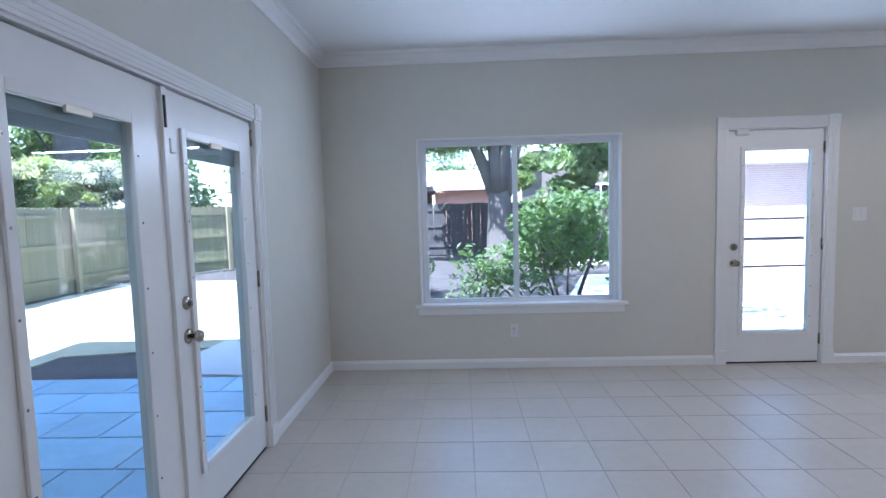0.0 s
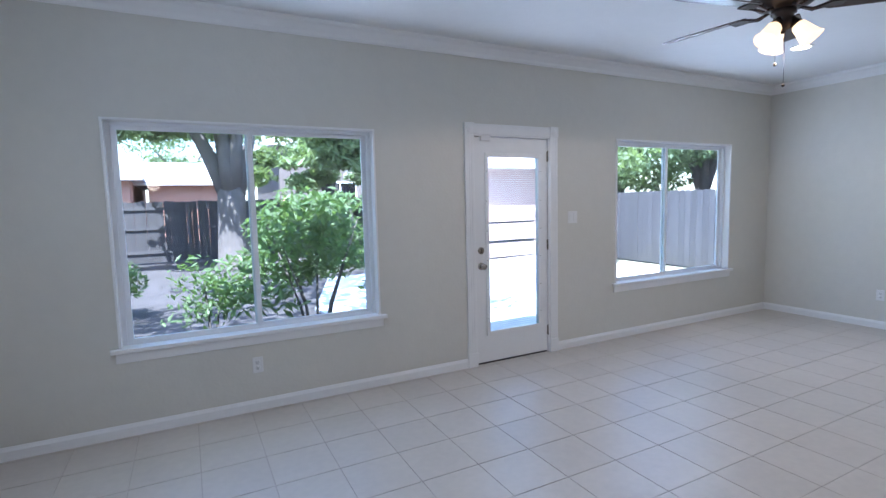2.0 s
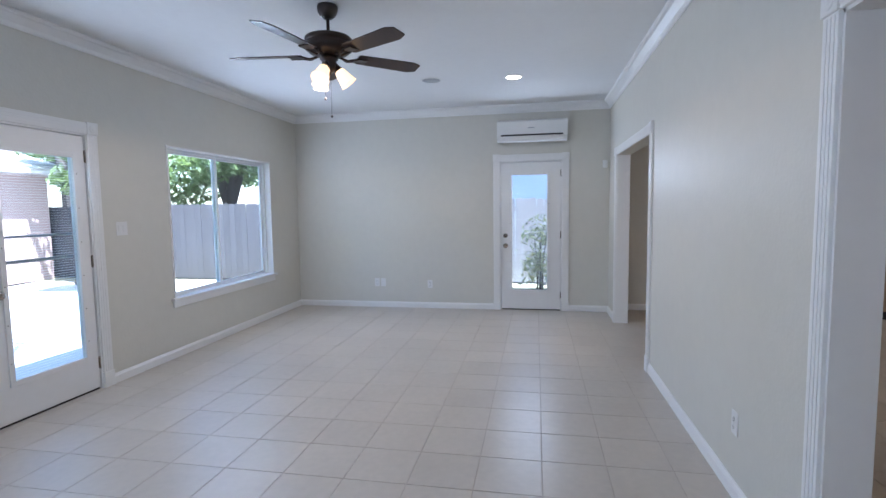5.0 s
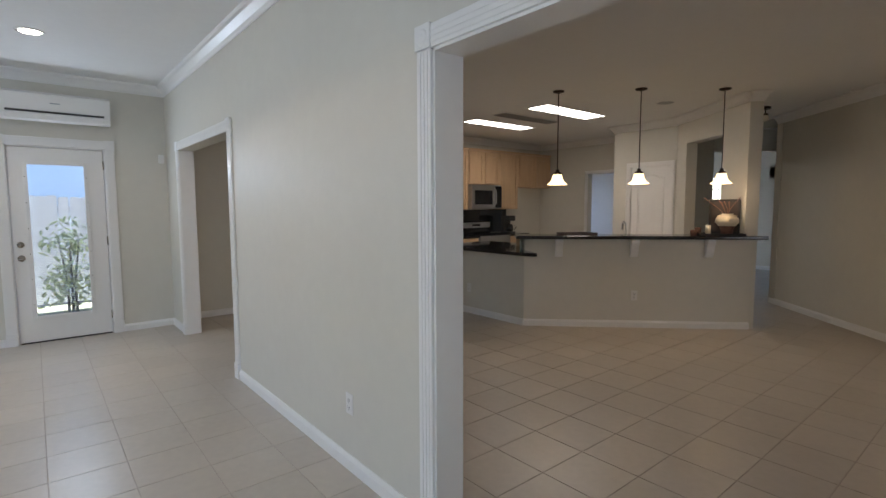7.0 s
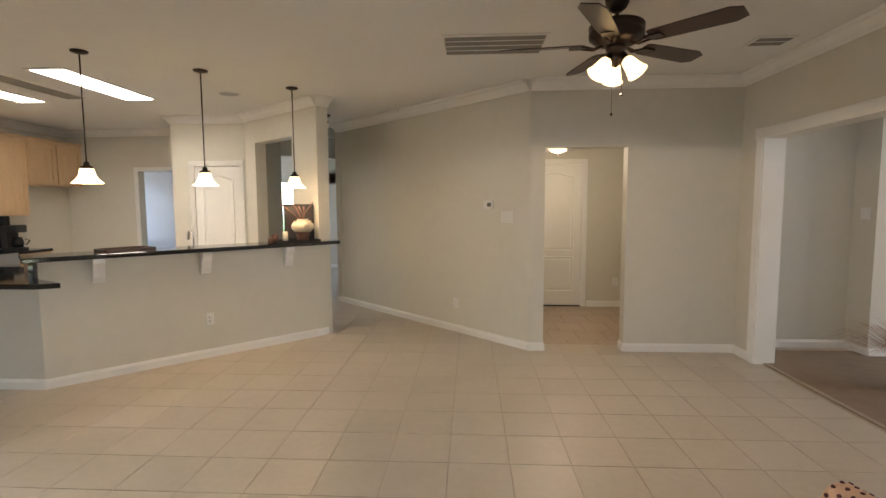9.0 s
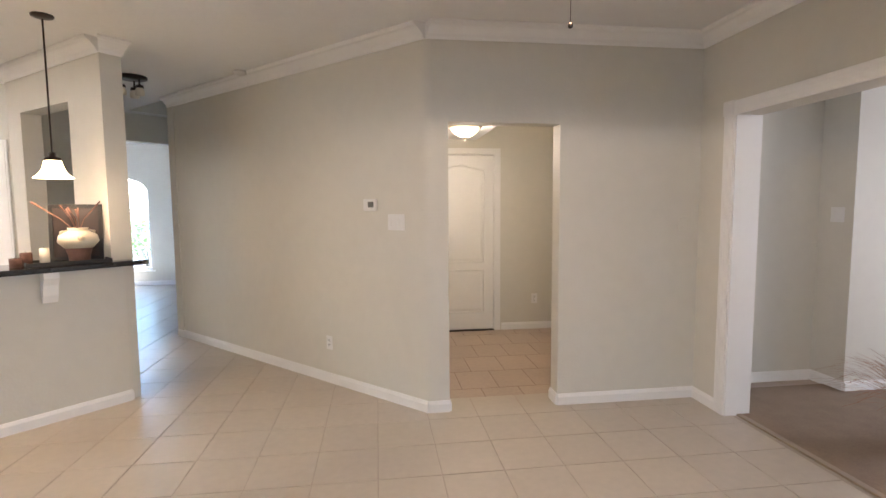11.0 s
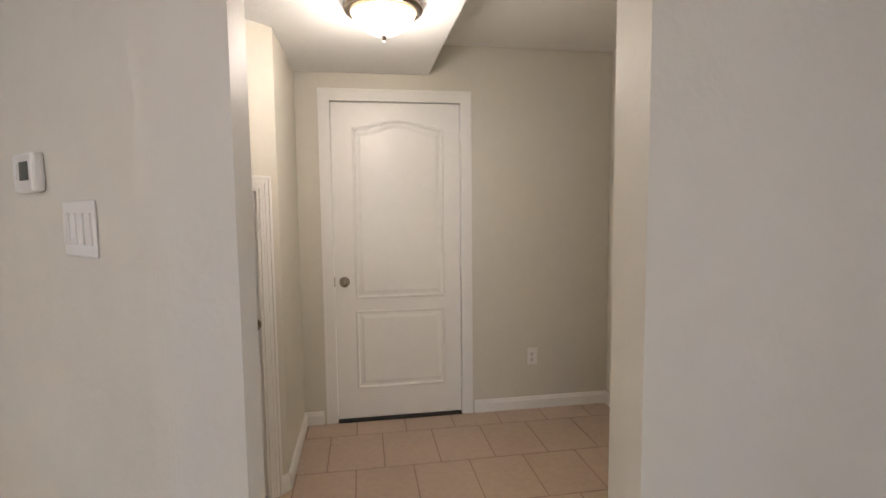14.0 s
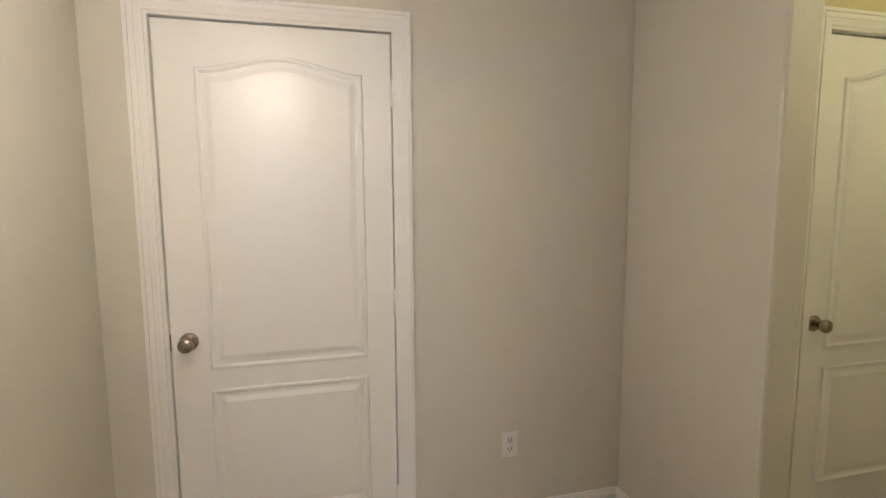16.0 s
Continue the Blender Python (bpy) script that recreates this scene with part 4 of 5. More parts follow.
moulded_casing(d, 0.16, 0.96, 2.055)
panel_leaf(d, 0.175, 0.945, 0.02, 2.038, -0.03, 0.885, None)
d = shell("door_7", line((PX0, PY), (PX1, PY)), "white pantry door")
jambs(d, 0.11, 0.75, 2.02)
moulded_casing(d, 0.11, 0.75, 2.02, right=True)
panel_leaf(d, 0.125, 0.735, 0.02, 2.0, -0.012, 0.68, 0.12)
d = shell("doorway_trim", line((PX1, KB), (KE, KB)), "white cased opening behind the kitchen")
moulded_casing(d, 0.52, 1.20, 2.03)

# arched front window
d = shell("window_3", line((-2.0, FAR), (7.2, FAR)), "white arched front window with muntins")
bm = bmesh.new()
a0, a1, zs, zt = 6.62, 8.24, 1.79, 2.10
for k in range(16):
    s0, s1 = k / 16, (k + 1) / 16
    x0, x1 = a0 + (a1 - a0) * s0, a0 + (a1 - a0) * s1
    z0 = zs + (zt - 0.03 - zs) * math.sqrt(max(0, 1 - (2 * s0 - 1) ** 2))
    z1 = zs + (zt - 0.03 - zs) * math.sqrt(max(0, 1 - (2 * s1 - 1) ** 2))
    prism(bm, [(x0, z0), (x1, z1), (x1, zt + 0.0), (x0, zt + 0.0)], -T, pose(0, 0.002, 0))
part("arch_head", bm, WALLP, d)
bm = bmesh.new()
box(bm, a0, -0.10, 0.29, a0 + 0.04, -0.05, zs); box(bm, a1 - 0.04, -0.10, 0.29, a1, -0.05, zs); box(bm, a0, -0.10, 0.29, a1, -0.05, 0.34)
part("window_frame", bm, VINYL, d)
bm = bmesh.new()
box(bm, (a0 + a1) / 2 - 0.04, -0.10, 0.34, (a0 + a1) / 2 + 0.04, -0.05, 2.08)
for x in (a0 + 0.42, a1 - 0.42):
    box(bm, x - 0.01, -0.085, 0.34, x + 0.01, -0.065, 2.0)
for z in (0.70, 1.08, 1.44, 1.80):
    box(bm, a0 + 0.04, -0.085, z - 0.01, a1 - 0.04, -0.065, z + 0.01)
part("muntins", bm, VINYL, d)
bm = bmesh.new(); box(bm, a0 + 0.04, -0.078, 0.34, a1 - 0.04, -0.074, 2.08); part("pane", bm, GLASS, d)
bm = bmesh.new(); box(bm, a0 - 0.05, -0.05, 0.26, a1 + 0.05, 0.04, 0.29, None, 0.004); part("window_sill", bm, WHITE, d)
d = shell("window_4", line((-2.0, FAR), (7.2, FAR)), "narrow white sidelight with a transom")
bm = bmesh.new(); ring_frame(bm, 5.75, 0.1, 5.99, 2.0, 0.03, -0.1, -0.05); ring_frame(bm, 5.75, 2.25, 5.99, 2.6, 0.03, -0.1, -0.05); part("window_frame", bm, VINYL, d)
bm = bmesh.new(); box(bm, 5.78, -0.08, 0.13, 5.96, -0.076, 1.97); box(bm, 5.78, -0.08, 2.28, 5.96, -0.076, 2.57); part("pane", bm, GLASS, d)


# added strip lamps at the heads of the openings, boosting the daylight
DAY = (0.72, 0.86, 1.0)
for x, y, z, w, power, tx, ty in ((0.645, N - 0.014, 2.046, 1.7, 2.6, 0, -1), (5.06, N - 0.014, 2.066, 1.8, 2.6, 0, -1), (2.85, N - 0.014, 1.90, 0.5, 1.7, 0, -1),
                                  (E - 0.014, 1.04, 1.90, 0.45, 1.7, -1, 0), (W + 0.014, 2.52, 1.83, 0.5, 1.4, 1, 0), (W + 0.014, 1.64, 1.83, 0.5, 1.4, 1, 0)):
    lamp("window_fill", "AREA", power, DAY, look((x, y, z), (x + tx * 2.0, y + ty * 2.0, z - 0.35)), size=w, size_y=0.012)
# added area lamp at an unseen west opening, brightens the carpeted room
lamp("window_fill", "AREA", 6, (0.9, 0.92, 1.0), look((-7.3, -2.3, 1.3), (0, -2.3, 0.8)), size=2.4, size_y=1.6)


# ---- ceiling things ----
VENTM = mat("grey_vent_paint", (0.3, 0.29, 0.27), 0.6)
FAN1, FAN2 = (3.13, 2.335), (-0.275, -2.53)


def fan_light(at, z, energy, colour):
    """The three bulbs of a fan as one wide downward lamp: the shades keep their light off the ceiling."""
    ob = lamp("fan_lamp", "SPOT", energy, colour, pose(at[0], at[1], z), radius=0.1)
    ob.data.spot_size, ob.data.spot_blend = radians(179), 0.12



ceiling_fan(pose(*FAN1, CS), 0.205, 24, "dark bronze five-blade sunroom ceiling fan with three lit shades")
fan_light(FAN1, CS - 0.57, 6.0, (1.0, 0.82, 0.62))
ceiling_fan(pose(*FAN2, CL), 0.15, -8, "dark bronze five-blade living room ceiling fan with three lit shades")
fan_light(FAN2, CL - 0.52, 2.9, WARM)
for x, y in ((5.28, 1.19), (5.26, 3.35)):
    th = thing("recessed_light", pose(x, y, CS), "round white recessed ceiling light, switched on", "recessed light", "recessed lights of the sunroom")
    bm = bmesh.new(); lathe(bm, [(0.072, -0.001), (0.098, -0.001), (0.096, -0.006), (0.076, -0.008), (0.072, -0.001)], None, 28); part("trim_ring", bm, WHITE, th)
    bm = bmesh.new(); lathe(bm, [(0.074, -0.003), (0, -0.003)], None, 28); part("lens", bm, CANLIT, th, "lit lens")
    lamp("recessed_lamp", "SPOT", 5, (1, 0.88, 0.7), pose(x, y, CS - 0.02), radius=0.07)
for x, y, z in ((5.2, 2.06, CS), (3.16, -4.77, CL)):
    th = thing("ceiling_speaker", pose(x, y, z), "flush round grey ceiling speaker", "speaker")
    bm = bmesh.new(); lathe(bm, [(0, -0.004), (0.095, -0.004), (0.1, -0.0005)], None, 28); part("grille", bm, BLIND, th)
    bm = bmesh.new(); lathe(bm, [(0.1, -0.0005), (0.1, -0.007), (0.112, -0.005), (0.115, -0.0005)], None, 28); part("trim_ring", bm, PLATE, th)
for x, y in ((3.60, -3.26), (2.97, -3.86), (2.40, -4.56)):
    pendant(x, y, "dark bronze pendant with a lit cream bell shade over the bar")


def troffer(x0, y0, x1, y1):
    th = thing("ceiling_light", pose((x0 + x1) / 2, (y0 + y1) / 2, CL), "long lit white fluorescent ceiling panel over the kitchen", "ceiling light", "kitchen ceiling panels")
    a, b = (x1 - x0) / 2, (y1 - y0) / 2
    bm = bmesh.new()
    for p in ((-a - 0.03, -b - 0.03, -a, b + 0.03), (a, -b - 0.03, a + 0.03, b + 0.03), (-a, -b - 0.03, a, -b), (-a, b, a, b + 0.03)):
        box(bm, p[0], p[1], -0.012, p[2], p[3], -0.001)
    part("frame", bm, WHITE, th)
    bm = bmesh.new(); box(bm, -a, -b, -0.008, a, b, -0.002); part("diffuser", bm, TUBE, th, "lit white diffuser")
    lamp("panel_lamp", "AREA", 0.45, FLUO, pose((x0 + x1) / 2, (y0 + y1) / 2, CL - 0.014), size=2 * a, size_y=2 * b)


troffer(4.10, -4.94, 4.42, -3.70)
troffer(5.40, -4.97, 5.68, -3.73)


def vent(x0, y0, x1, y1, z, n, label, along="y"):
    th = thing("ceiling_vent", pose((x0 + x1) / 2, (y0 + y1) / 2, z), label, "ceiling vent")
    a, b = (x1 - x0) / 2, (y1 - y0) / 2
    bm = bmesh.new()
    for p in ((-a, -b, -a + 0.025, b), (a - 0.025, -b, a, b), (-a + 0.025, -b, a - 0.025, -b + 0.025), (-a + 0.025, b - 0.025, a - 0.025, b)):
        box(bm, p[0], p[1], -0.008, p[2], p[3], -0.001)
    part("frame", bm, PLATE, th)
    bm = bmesh.new(); box(bm, -a + 0.025, -b + 0.025, -0.003, a - 0.025, b - 0.025, -0.001); part("backing", bm, SLOT, th)
    for k in range(n):
        bm = bmesh.new()
        if along == "x":
            y0, w = -b + 0.025 + (2 * b - 0.05) * k / n, (2 * b - 0.05) / n
            for q in range(7):
                box(bm, -a + 0.02, -0.004, -0.0006, a - 0.02, 0.004, 0.0006, pose(0, y0 + 0.02 + (w - 0.03) * q / 6, -0.007, 50))
            part("slat", bm, VENTM, th)
            bm = bmesh.new(); box(bm, -a + 0.02, y0 + w - 0.008, -0.009, a - 0.02, y0 + w + 0.006, -0.0035); part("divider", bm, PLATE, th)
        else:
            x = -a + 0.03 + (2 * a - 0.06) * (k + 0.5) / n
            box(bm, -0.008, -b + 0.02, -0.001, 0.008, b - 0.02, 0.001, pose(x, 0, -0.009, 0, 50))
            part("slat", bm, VENTM, th)
    return th


vent(0.02, -3.58, 0.79, -3.10, CL, 4, "large white return air grille with fine slats", "x")
vent(-1.78, -3.52, -1.50, -3.28, CL, 2, "small white ceiling register", "x")
vent(4.79, -4.86, 5.06, -3.68, CL, 9, "long narrow grey kitchen ceiling grille")
th = thing("smoke_detector", pose(1.52, -5.77, CL), "round white smoke detector", "smoke detector")
bm = bmesh.new(); lathe(bm, [(0, -0.03), (0.045, -0.03), (0.058, -0.02), (0.064, -0.001), (0, -0.001)], None, 28); part("housing", bm, PLATE, th)
th = thing("ceiling_light", pose(-0.475, -5.60, 2.21), "lit frosted dome ceiling light with a satin metal rim", "ceiling light")
bm = bmesh.new(); lathe(bm, [(0.0, -0.001), (0.15, -0.001), (0.165, -0.012), (0.16, -0.03), (0.135, -0.04), (0.13, -0.03), (0, -0.03)], None, 36); part("rim", bm, NICKEL, th)
bm = bmesh.new(); lathe(bm, [(0.135, -0.036), (0.12, -0.065), (0.09, -0.095), (0.05, -0.115), (0, -0.12)], None, 36); part("dome", bm, SHADE, th, "lit frosted glass dome")
bm = bmesh.new(); lathe(bm, [(0, -0.118), (0.01, -0.12), (0.012, -0.13), (0.006, -0.138), (0.009, -0.146), (0, -0.152)], None, 14); part("finial", bm, NICKEL, th)
lamp("dome_lamp", "POINT", 1.25, (1.0, 0.82, 0.6), pose(-0.475, -5.60, 2.01), radius=0.12)
th = thing("track_light", pose(2.56, -6.05, CL), "dark bronze three-lamp spot light, unlit, on the hall ceiling", "ceiling light")
bm = bmesh.new(); lathe(bm, [(0, -0.001), (0.13, -0.001), (0.13, -0.02), (0, -0.025)], None, 28); part("canopy", bm, BRONZE, th)
for k in range(3):
    a = 120 * k + 40
    q = pose(0.085 * math.cos(radians(a)), 0.085 * math.sin(radians(a)), -0.02)
    bm = bmesh.new(); tube(bm, [q @ Vector((0, 0, 0)), q @ Vector((0, 0, -0.07))], 0.008, 8); lathe(bm, [(0, -0.06), (0.03, -0.065), (0.036, -0.09), (0.0, -0.092)], q, 14); part("lamp_holder", bm, BRONZE, th)
    bm = bmesh.new(); lathe(bm, [(0.028, -0.09), (0.04, -0.12), (0.038, -0.155), (0, -0.165)], q, 16); part("shade", bm, CANDLE, th, "cream glass shade")

# unseen fixture and lamp, added for the yellowish light in the nook
th = thing("ceiling_light", pose(-2.85, -5.35, 2.40), "small lit round flush light, unseen, added to light the nook", "ceiling light")
bm = bmesh.new(); lathe(bm, [(0, -0.001), (0.1, -0.001), (0.11, -0.02), (0.08, -0.05), (0, -0.06)], None, 24); part("dome", bm, SHADE, th)
lamp("nook_fill", "POINT", 0.6, (1.0, 0.84, 0.42), pose(-2.85, -5.35, 2.25), radius=0.08)

# ---- on the walls ----
w_n, w_e, w_s = line((E, N), (W, N)), line((E, S), (E, N)), line((W, S), (E, S))
outlet(w_n @ pose(E - 0.585, 0, 0.34), "white outlet under the sliding window")
switch(w_n @ pose(E - 3.545, 0, 1.30), 2, "white double light switch beside the back door")
outlet(w_e @ pose(3.24, 0, 0.365), "white outlet low on the bare end wall")
outlet(w_e @ pose(3.145, 0, 0.365), "white cable plate beside the outlet on the bare end wall", False)
outlet(w_e @ pose(2.45, 0, 0.35), "white outlet low on the end wall nearer the side door")
plate(w_e @ pose(1.93, 0, 1.29), "painted blank plate on the end wall")
th = thing("motion_sensor", w_e @ pose(0.06, 0, 1.98), "small white alarm sensor by the corner", "alarm sensor")
bm = bmesh.new(); box(bm, -0.03, 0, -0.05, 0.03, 0.035, 0.05, None, 0.008); part("housing", bm, PLATE, th)
outlet(w_s @ pose(2.43 - W, 0, 0.37), "white outlet beside the wide opening")
mA = line((0.0, LS), AC1)
ua = lambda x: x * math.sqrt(2)
th = thing("thermostat", mA @ pose(ua(0.375), 0, 1.47), "white wall thermostat with a grey display", "thermostat")
bm = bmesh.new(); box(bm, -0.065, 0, -0.045, 0.065, 0.026, 0.045, None, 0.008); part("housing", bm, PLATE, th)
bm = bmesh.new(); box(bm, -0.045, 0.026, -0.018, 0.012, 0.0275, 0.024); part("display", bm, LCD, th, "dark grey display")
bm = bmesh.new(); box(bm, 0.028, 0.026, -0.015, 0.042, 0.029, -0.001, None, 0.001); box(bm, 0.028, 0.026, 0.006, 0.042, 0.029, 0.02, None, 0.001); part("button", bm, PLATE, th)
switch(mA @ pose(ua(0.20), 0, 1.345), 4, "white four-gang light switch below the thermostat")
outlet(mA @ pose(ua(0.74), 0, 0.34), "white outlet low on the angled wall")
mB = line(BE, BC)
outlet(mB @ pose(LB - 1.27, 0, 0.38), "white outlet on the bar wall")
outlet(line((4.0, -3.18), (5.22, -3.18)) @ pose(0.95, 0, 0.34), "white outlet on the low peninsula wall")
outlet(line((HW, HB), (HE, HB)) @ pose(-1.49 - HW, 0, 0.365), "white outlet near the passage door")
plate(line((LW, LS), (0, LS)) @ pose(0.12, 0, 1.3), "painted plate by the corner")
switch(line((-3.21, -4.33), (-3.21, -4.63)) @ pose(0.13, 0, 1.37), 2, "white light switch in the carpeted room")

th = thing("air_conditioner", w_e @ pose(1.01, 0, 2.29), "white wall-mounted split air conditioner over the side door", "air conditioner")
bm = bmesh.new()
prism(bm, [(0, 0.04), (0.10, 0.0), (0.17, 0.015), (0.195, 0.06), (0.20, 0.26), (0.17, 0.285), (0, 0.285)], 0.91, pose(-0.455, 0, 0, 0, 0, 0) @ Matrix(((0, 1, 0, 0), (1, 0, 0, 0), (0, 0, 1, 0), (0, 0, 0, 1))))
part("body", bm, PLATE, th)
bm = bmesh.new(); box(bm, -0.40, 0.19, 0.075, 0.40, 0.2035, 0.095); part("air_slot", bm, SLOT, th, "black air slot")
bm = bmesh.new(); box(bm, -0.40, 0.165, 0.008, 0.40, 0.192, 0.055, None, 0.006); part("louvre", bm, PLATE, th)
bm = bmesh.new(); box(bm, -0.03, 0.199, 0.17, 0.05, 0.2015, 0.182); part("badge", bm, BLIND, th)

# ---- bar and kitchen ----
u1 = (0.707, -0.707)
th = thing("bar_top", mB, "polished black granite raised bar top", "countertop")
bm = bmesh.new()
box(bm, -0.13, -0.34, 1.038, LB + 0.10, 0.10, 1.076, None, 0.008)
part("slab", bm, BLACK, th)
for a in (0.40, 1.25, 2.08):
    th = thing("corbel", mB @ pose(LB - a, 0, 0.83), "white painted wooden corbel under the bar top", "corbel", "corbels of the bar")
    bm = bmesh.new()
    prism(bm, [(0, 0), (0.02, 0), (0.045, 0.05), (0.06, 0.12), (0.09, 0.17), (0.09, 0.206), (0, 0.206)], 0.085, pose(-0.04, 0, 0) @ Matrix(((0, 1, 0, 0), (1, 0, 0, 0), (0, 0, 1, 0), (0, 0, 0, 1))))
    part("bracket", bm, WHITE, th)
th = thing("worktop", pose(0, 0, 0), "polished black granite peninsula worktop with a clipped corner", "countertop")
bm = bmesh.new()
prism_z(bm, [(3.60, -2.93), (3.72, -2.86), (5.30, -2.86), (5.30, -3.90), (4.35, -3.90), (4.09, -3.27), (3.92, -3.10)], 0.872, 0.91)
part("slab", bm, BLACK, th)
bm = bmesh.new()
prism_z(bm, [(3.86, -2.99), (4.10, -3.27), (4.12, -3.25), (3.88, -2.97)], 0.912, 1.03)
part("splash", bm, BLACK, th)
th = thing("worktop", pose(0, 0, 0), "polished black granite sink worktop behind the bar", "countertop")
bm = bmesh.new()
prism_z(bm, [(4.34, -3.90), (4.10, -3.34), (2.50, -4.97), (2.95, -5.42)], 0.872, 0.908)
part("slab", bm, BLACK, th)
th = thing("base_cabinet", pose(0, 0, 0), "maple sink base cabinet behind the bar", "kitchen cabinet")
bm = bmesh.new(); prism_z(bm, [(4.28, -3.88), (4.12, -3.42), (2.58, -4.97), (2.95, -5.34)], 0.1, 0.868); part("body", bm, MAPLE, th)
bm = bmesh.new(); prism_z(bm, [(4.22, -3.88), (4.12, -3.46), (2.62, -4.97), (2.95, -5.28)], 0.0, 0.098); part("plinth", bm, SLOT, th)
th = thing("base_cabinet", pose(0, 0, 0), "maple peninsula base cabinet", "kitchen cabinet")
bm = bmesh.new(); box(bm, 4.3, -3.86, 0.1, 5.22, -3.304, 0.868); part("body", bm, MAPLE, th)
bm = bmesh.new(); box(bm, 4.3, -3.80, 0.0, 5.2, -3.304, 0.098); part("plinth", bm, SLOT, th)
th = thing("faucet", pose(3.55, -4.62, 0.908), "chrome arched kitchen faucet behind the bar", "faucet")
bm = bmesh.new()
tube(bm, [(0, 0, 0), (0, 0, 0.2), (0.02, -0.02, 0.27), (0.07, -0.07, 0.30), (0.12, -0.12, 0.27), (0.13, -0.13, 0.2)], 0.013, 10)
lathe(bm, [(0, 0), (0.03, 0), (0.028, 0.03), (0.014, 0.04)], None, 18)
part("spout", bm, STEEL, th)
bm = bmesh.new(); tube(bm, [(0.0, 0, 0.06), (0.05, 0.05, 0.1)], 0.008, 8); part("lever", bm, STEEL, th)


def cabinet(y0, y1, x0, z0, z1, doors, label, base=False, right=True):
    """A cabinet on the east kitchen wall with framed doors that face west."""
    th = thing("base_cabinet" if base else "wall_cabinet", pose(x0, y0, z0), label, "kitchen cabinet")
    h, w = z1 - z0, y1 - y0
    bm = bmesh.new(); box(bm, 0, 0, 0.1 if base else 0, KE - x0, w, h, None, 0.002); part("body", bm, MAPLE, th)
    if base:
        bm = bmesh.new(); box(bm, 0.06, 0, 0, KE - x0, w, 0.098); part("plinth", bm, SLOT, th)
    dw = w / doors
    lo, hi = (0.13 if base else 0.02), (h - 0.19 if base else h - 0.03)
    for k in range(doors):
        a, b = k * dw + 0.018, (k + 1) * dw - 0.018
        bm = bmesh.new()
        for q in ((a, lo, a + 0.06, hi), (b - 0.06, lo, b, hi), (a + 0.06, lo, b - 0.06, lo + 0.06), (a + 0.06, hi - 0.06, b - 0.06, hi)):
            box(bm, -0.02, q[0], q[1], 0, q[2], q[3], None, 0.002)
        box(bm, -0.008, a + 0.055, lo + 0.055, 0, b - 0.055, hi - 0.055)
        dd = part("door", bm, MAPLE, th)
        if base:
            bm = bmesh.new(); box(bm, -0.02, a, hi + 0.02, 0, b, h - 0.02, None, 0.003); part("drawer_front", bm, MAPLE, th)
    if not base:
        bm = bmesh.new(); box(bm, -0.03, -0.0, h, KE - x0, w, h + 0.04, None, 0.006); part("cornice", bm, MAPLE, th)
    return th


cabinet(-4.69, -4.04, 6.63, 1.36, 2.40, 1, "tall light maple wall cabinet with one door")
cabinet(-4.03, -3.2, 6.63, 1.36, 2.40, 2, "tall light maple wall cabinet with two doors")
cabinet(-5.45, -4.70, 6.63, 1.81, 2.40, 2, "short light maple cabinet over the microwave")
cabinet(-5.98, -5.46, 6.63, 1.36, 2.40, 1, "tall light maple wall cabinet beside the microwave")
cabinet(-6.95, -5.99, 6.63, 1.78, 2.40, 2, "short light maple cabinet over the empty fridge space")
cabinet(-4.69, -3.95, 6.36, 0, 0.87, 1, "light maple base cabinet beside the range", True)
cabinet(-3.94, -3.2, 6.36, 0, 0.87, 1, "light maple base cabinet", True)
cabinet(-5.98, -5.46, 6.36, 0, 0.87, 1, "light maple base cabinet on the far side of the range", True)
for y0, y1 in ((-4.70, -3.2), (-5.98, -5.455)):
    th = thing("worktop", pose(0, 0, 0), "polished black granite worktop beside the range", "countertop")
    bm = bmesh.new(); box(bm, 6.33, y0, 0.872, KE, y1, 0.91, None, 0.006); part("slab", bm, BLACK, th)
th = thing("backsplash", pose(0, 0, 0), "full-height black granite backsplash", "backsplash")
bm = bmesh.new(); box(bm, KE - 0.02, -5.98, 0.915, KE - 0.001, -3.2, 1.355); part("slab", bm, BLACK, th)
th = thing("range", pose(6.30, -5.45, 0), "black and stainless electric range under the microwave", "range")
bm = bmesh.new(); box(bm, 0.02, 0.005, 0.05, 0.62, 0.745, 0.90, None, 0.006); part("body", bm, STEEL, th)
bm = bmesh.new(); box(bm, 0.0, 0.0, 0.90, 0.62, 0.75, 0.916, None, 0.004); part("cooktop", bm, DARKGLASS, th, "black glass cooktop")
bm = bmesh.new(); box(bm, 0.0, 0.03, 0.30, 0.02, 0.72, 0.72, None, 0.004); part("oven_door", bm, DARKGLASS, th, "black glass oven door")
bm = bmesh.new(); tube(bm, [(-0.03, 0.06, 0.76), (-0.03, 0.69, 0.76)], 0.011, 8); part("handle", bm, STEEL, th)
bm = bmesh.new(); box(bm, 0.54, 0.0, 0.916, 0.62, 0.75, 1.13, None, 0.01); part("backguard", bm, DARKGLASS, th)
bm = bmesh.new(); box(bm, 0.525, 0.02, 1.02, 0.545, 0.73, 1.12, None, 0.008); part("control_panel", bm, STEEL, th, "stainless control panel")
bm = bmesh.new(); box(bm, 0.521, 0.28, 1.05, 0.526, 0.48, 1.09); part("display", bm, DARKGLASS, th)
th = thing("microwave", pose(6.54, -5.445, 1.37), "stainless over-range microwave with a black window", "microwave")
bm = bmesh.new(); box(bm, 0.02, 0, 0, 0.40, 0.74, 0.43, None, 0.004); part("body", bm, STEEL, th)
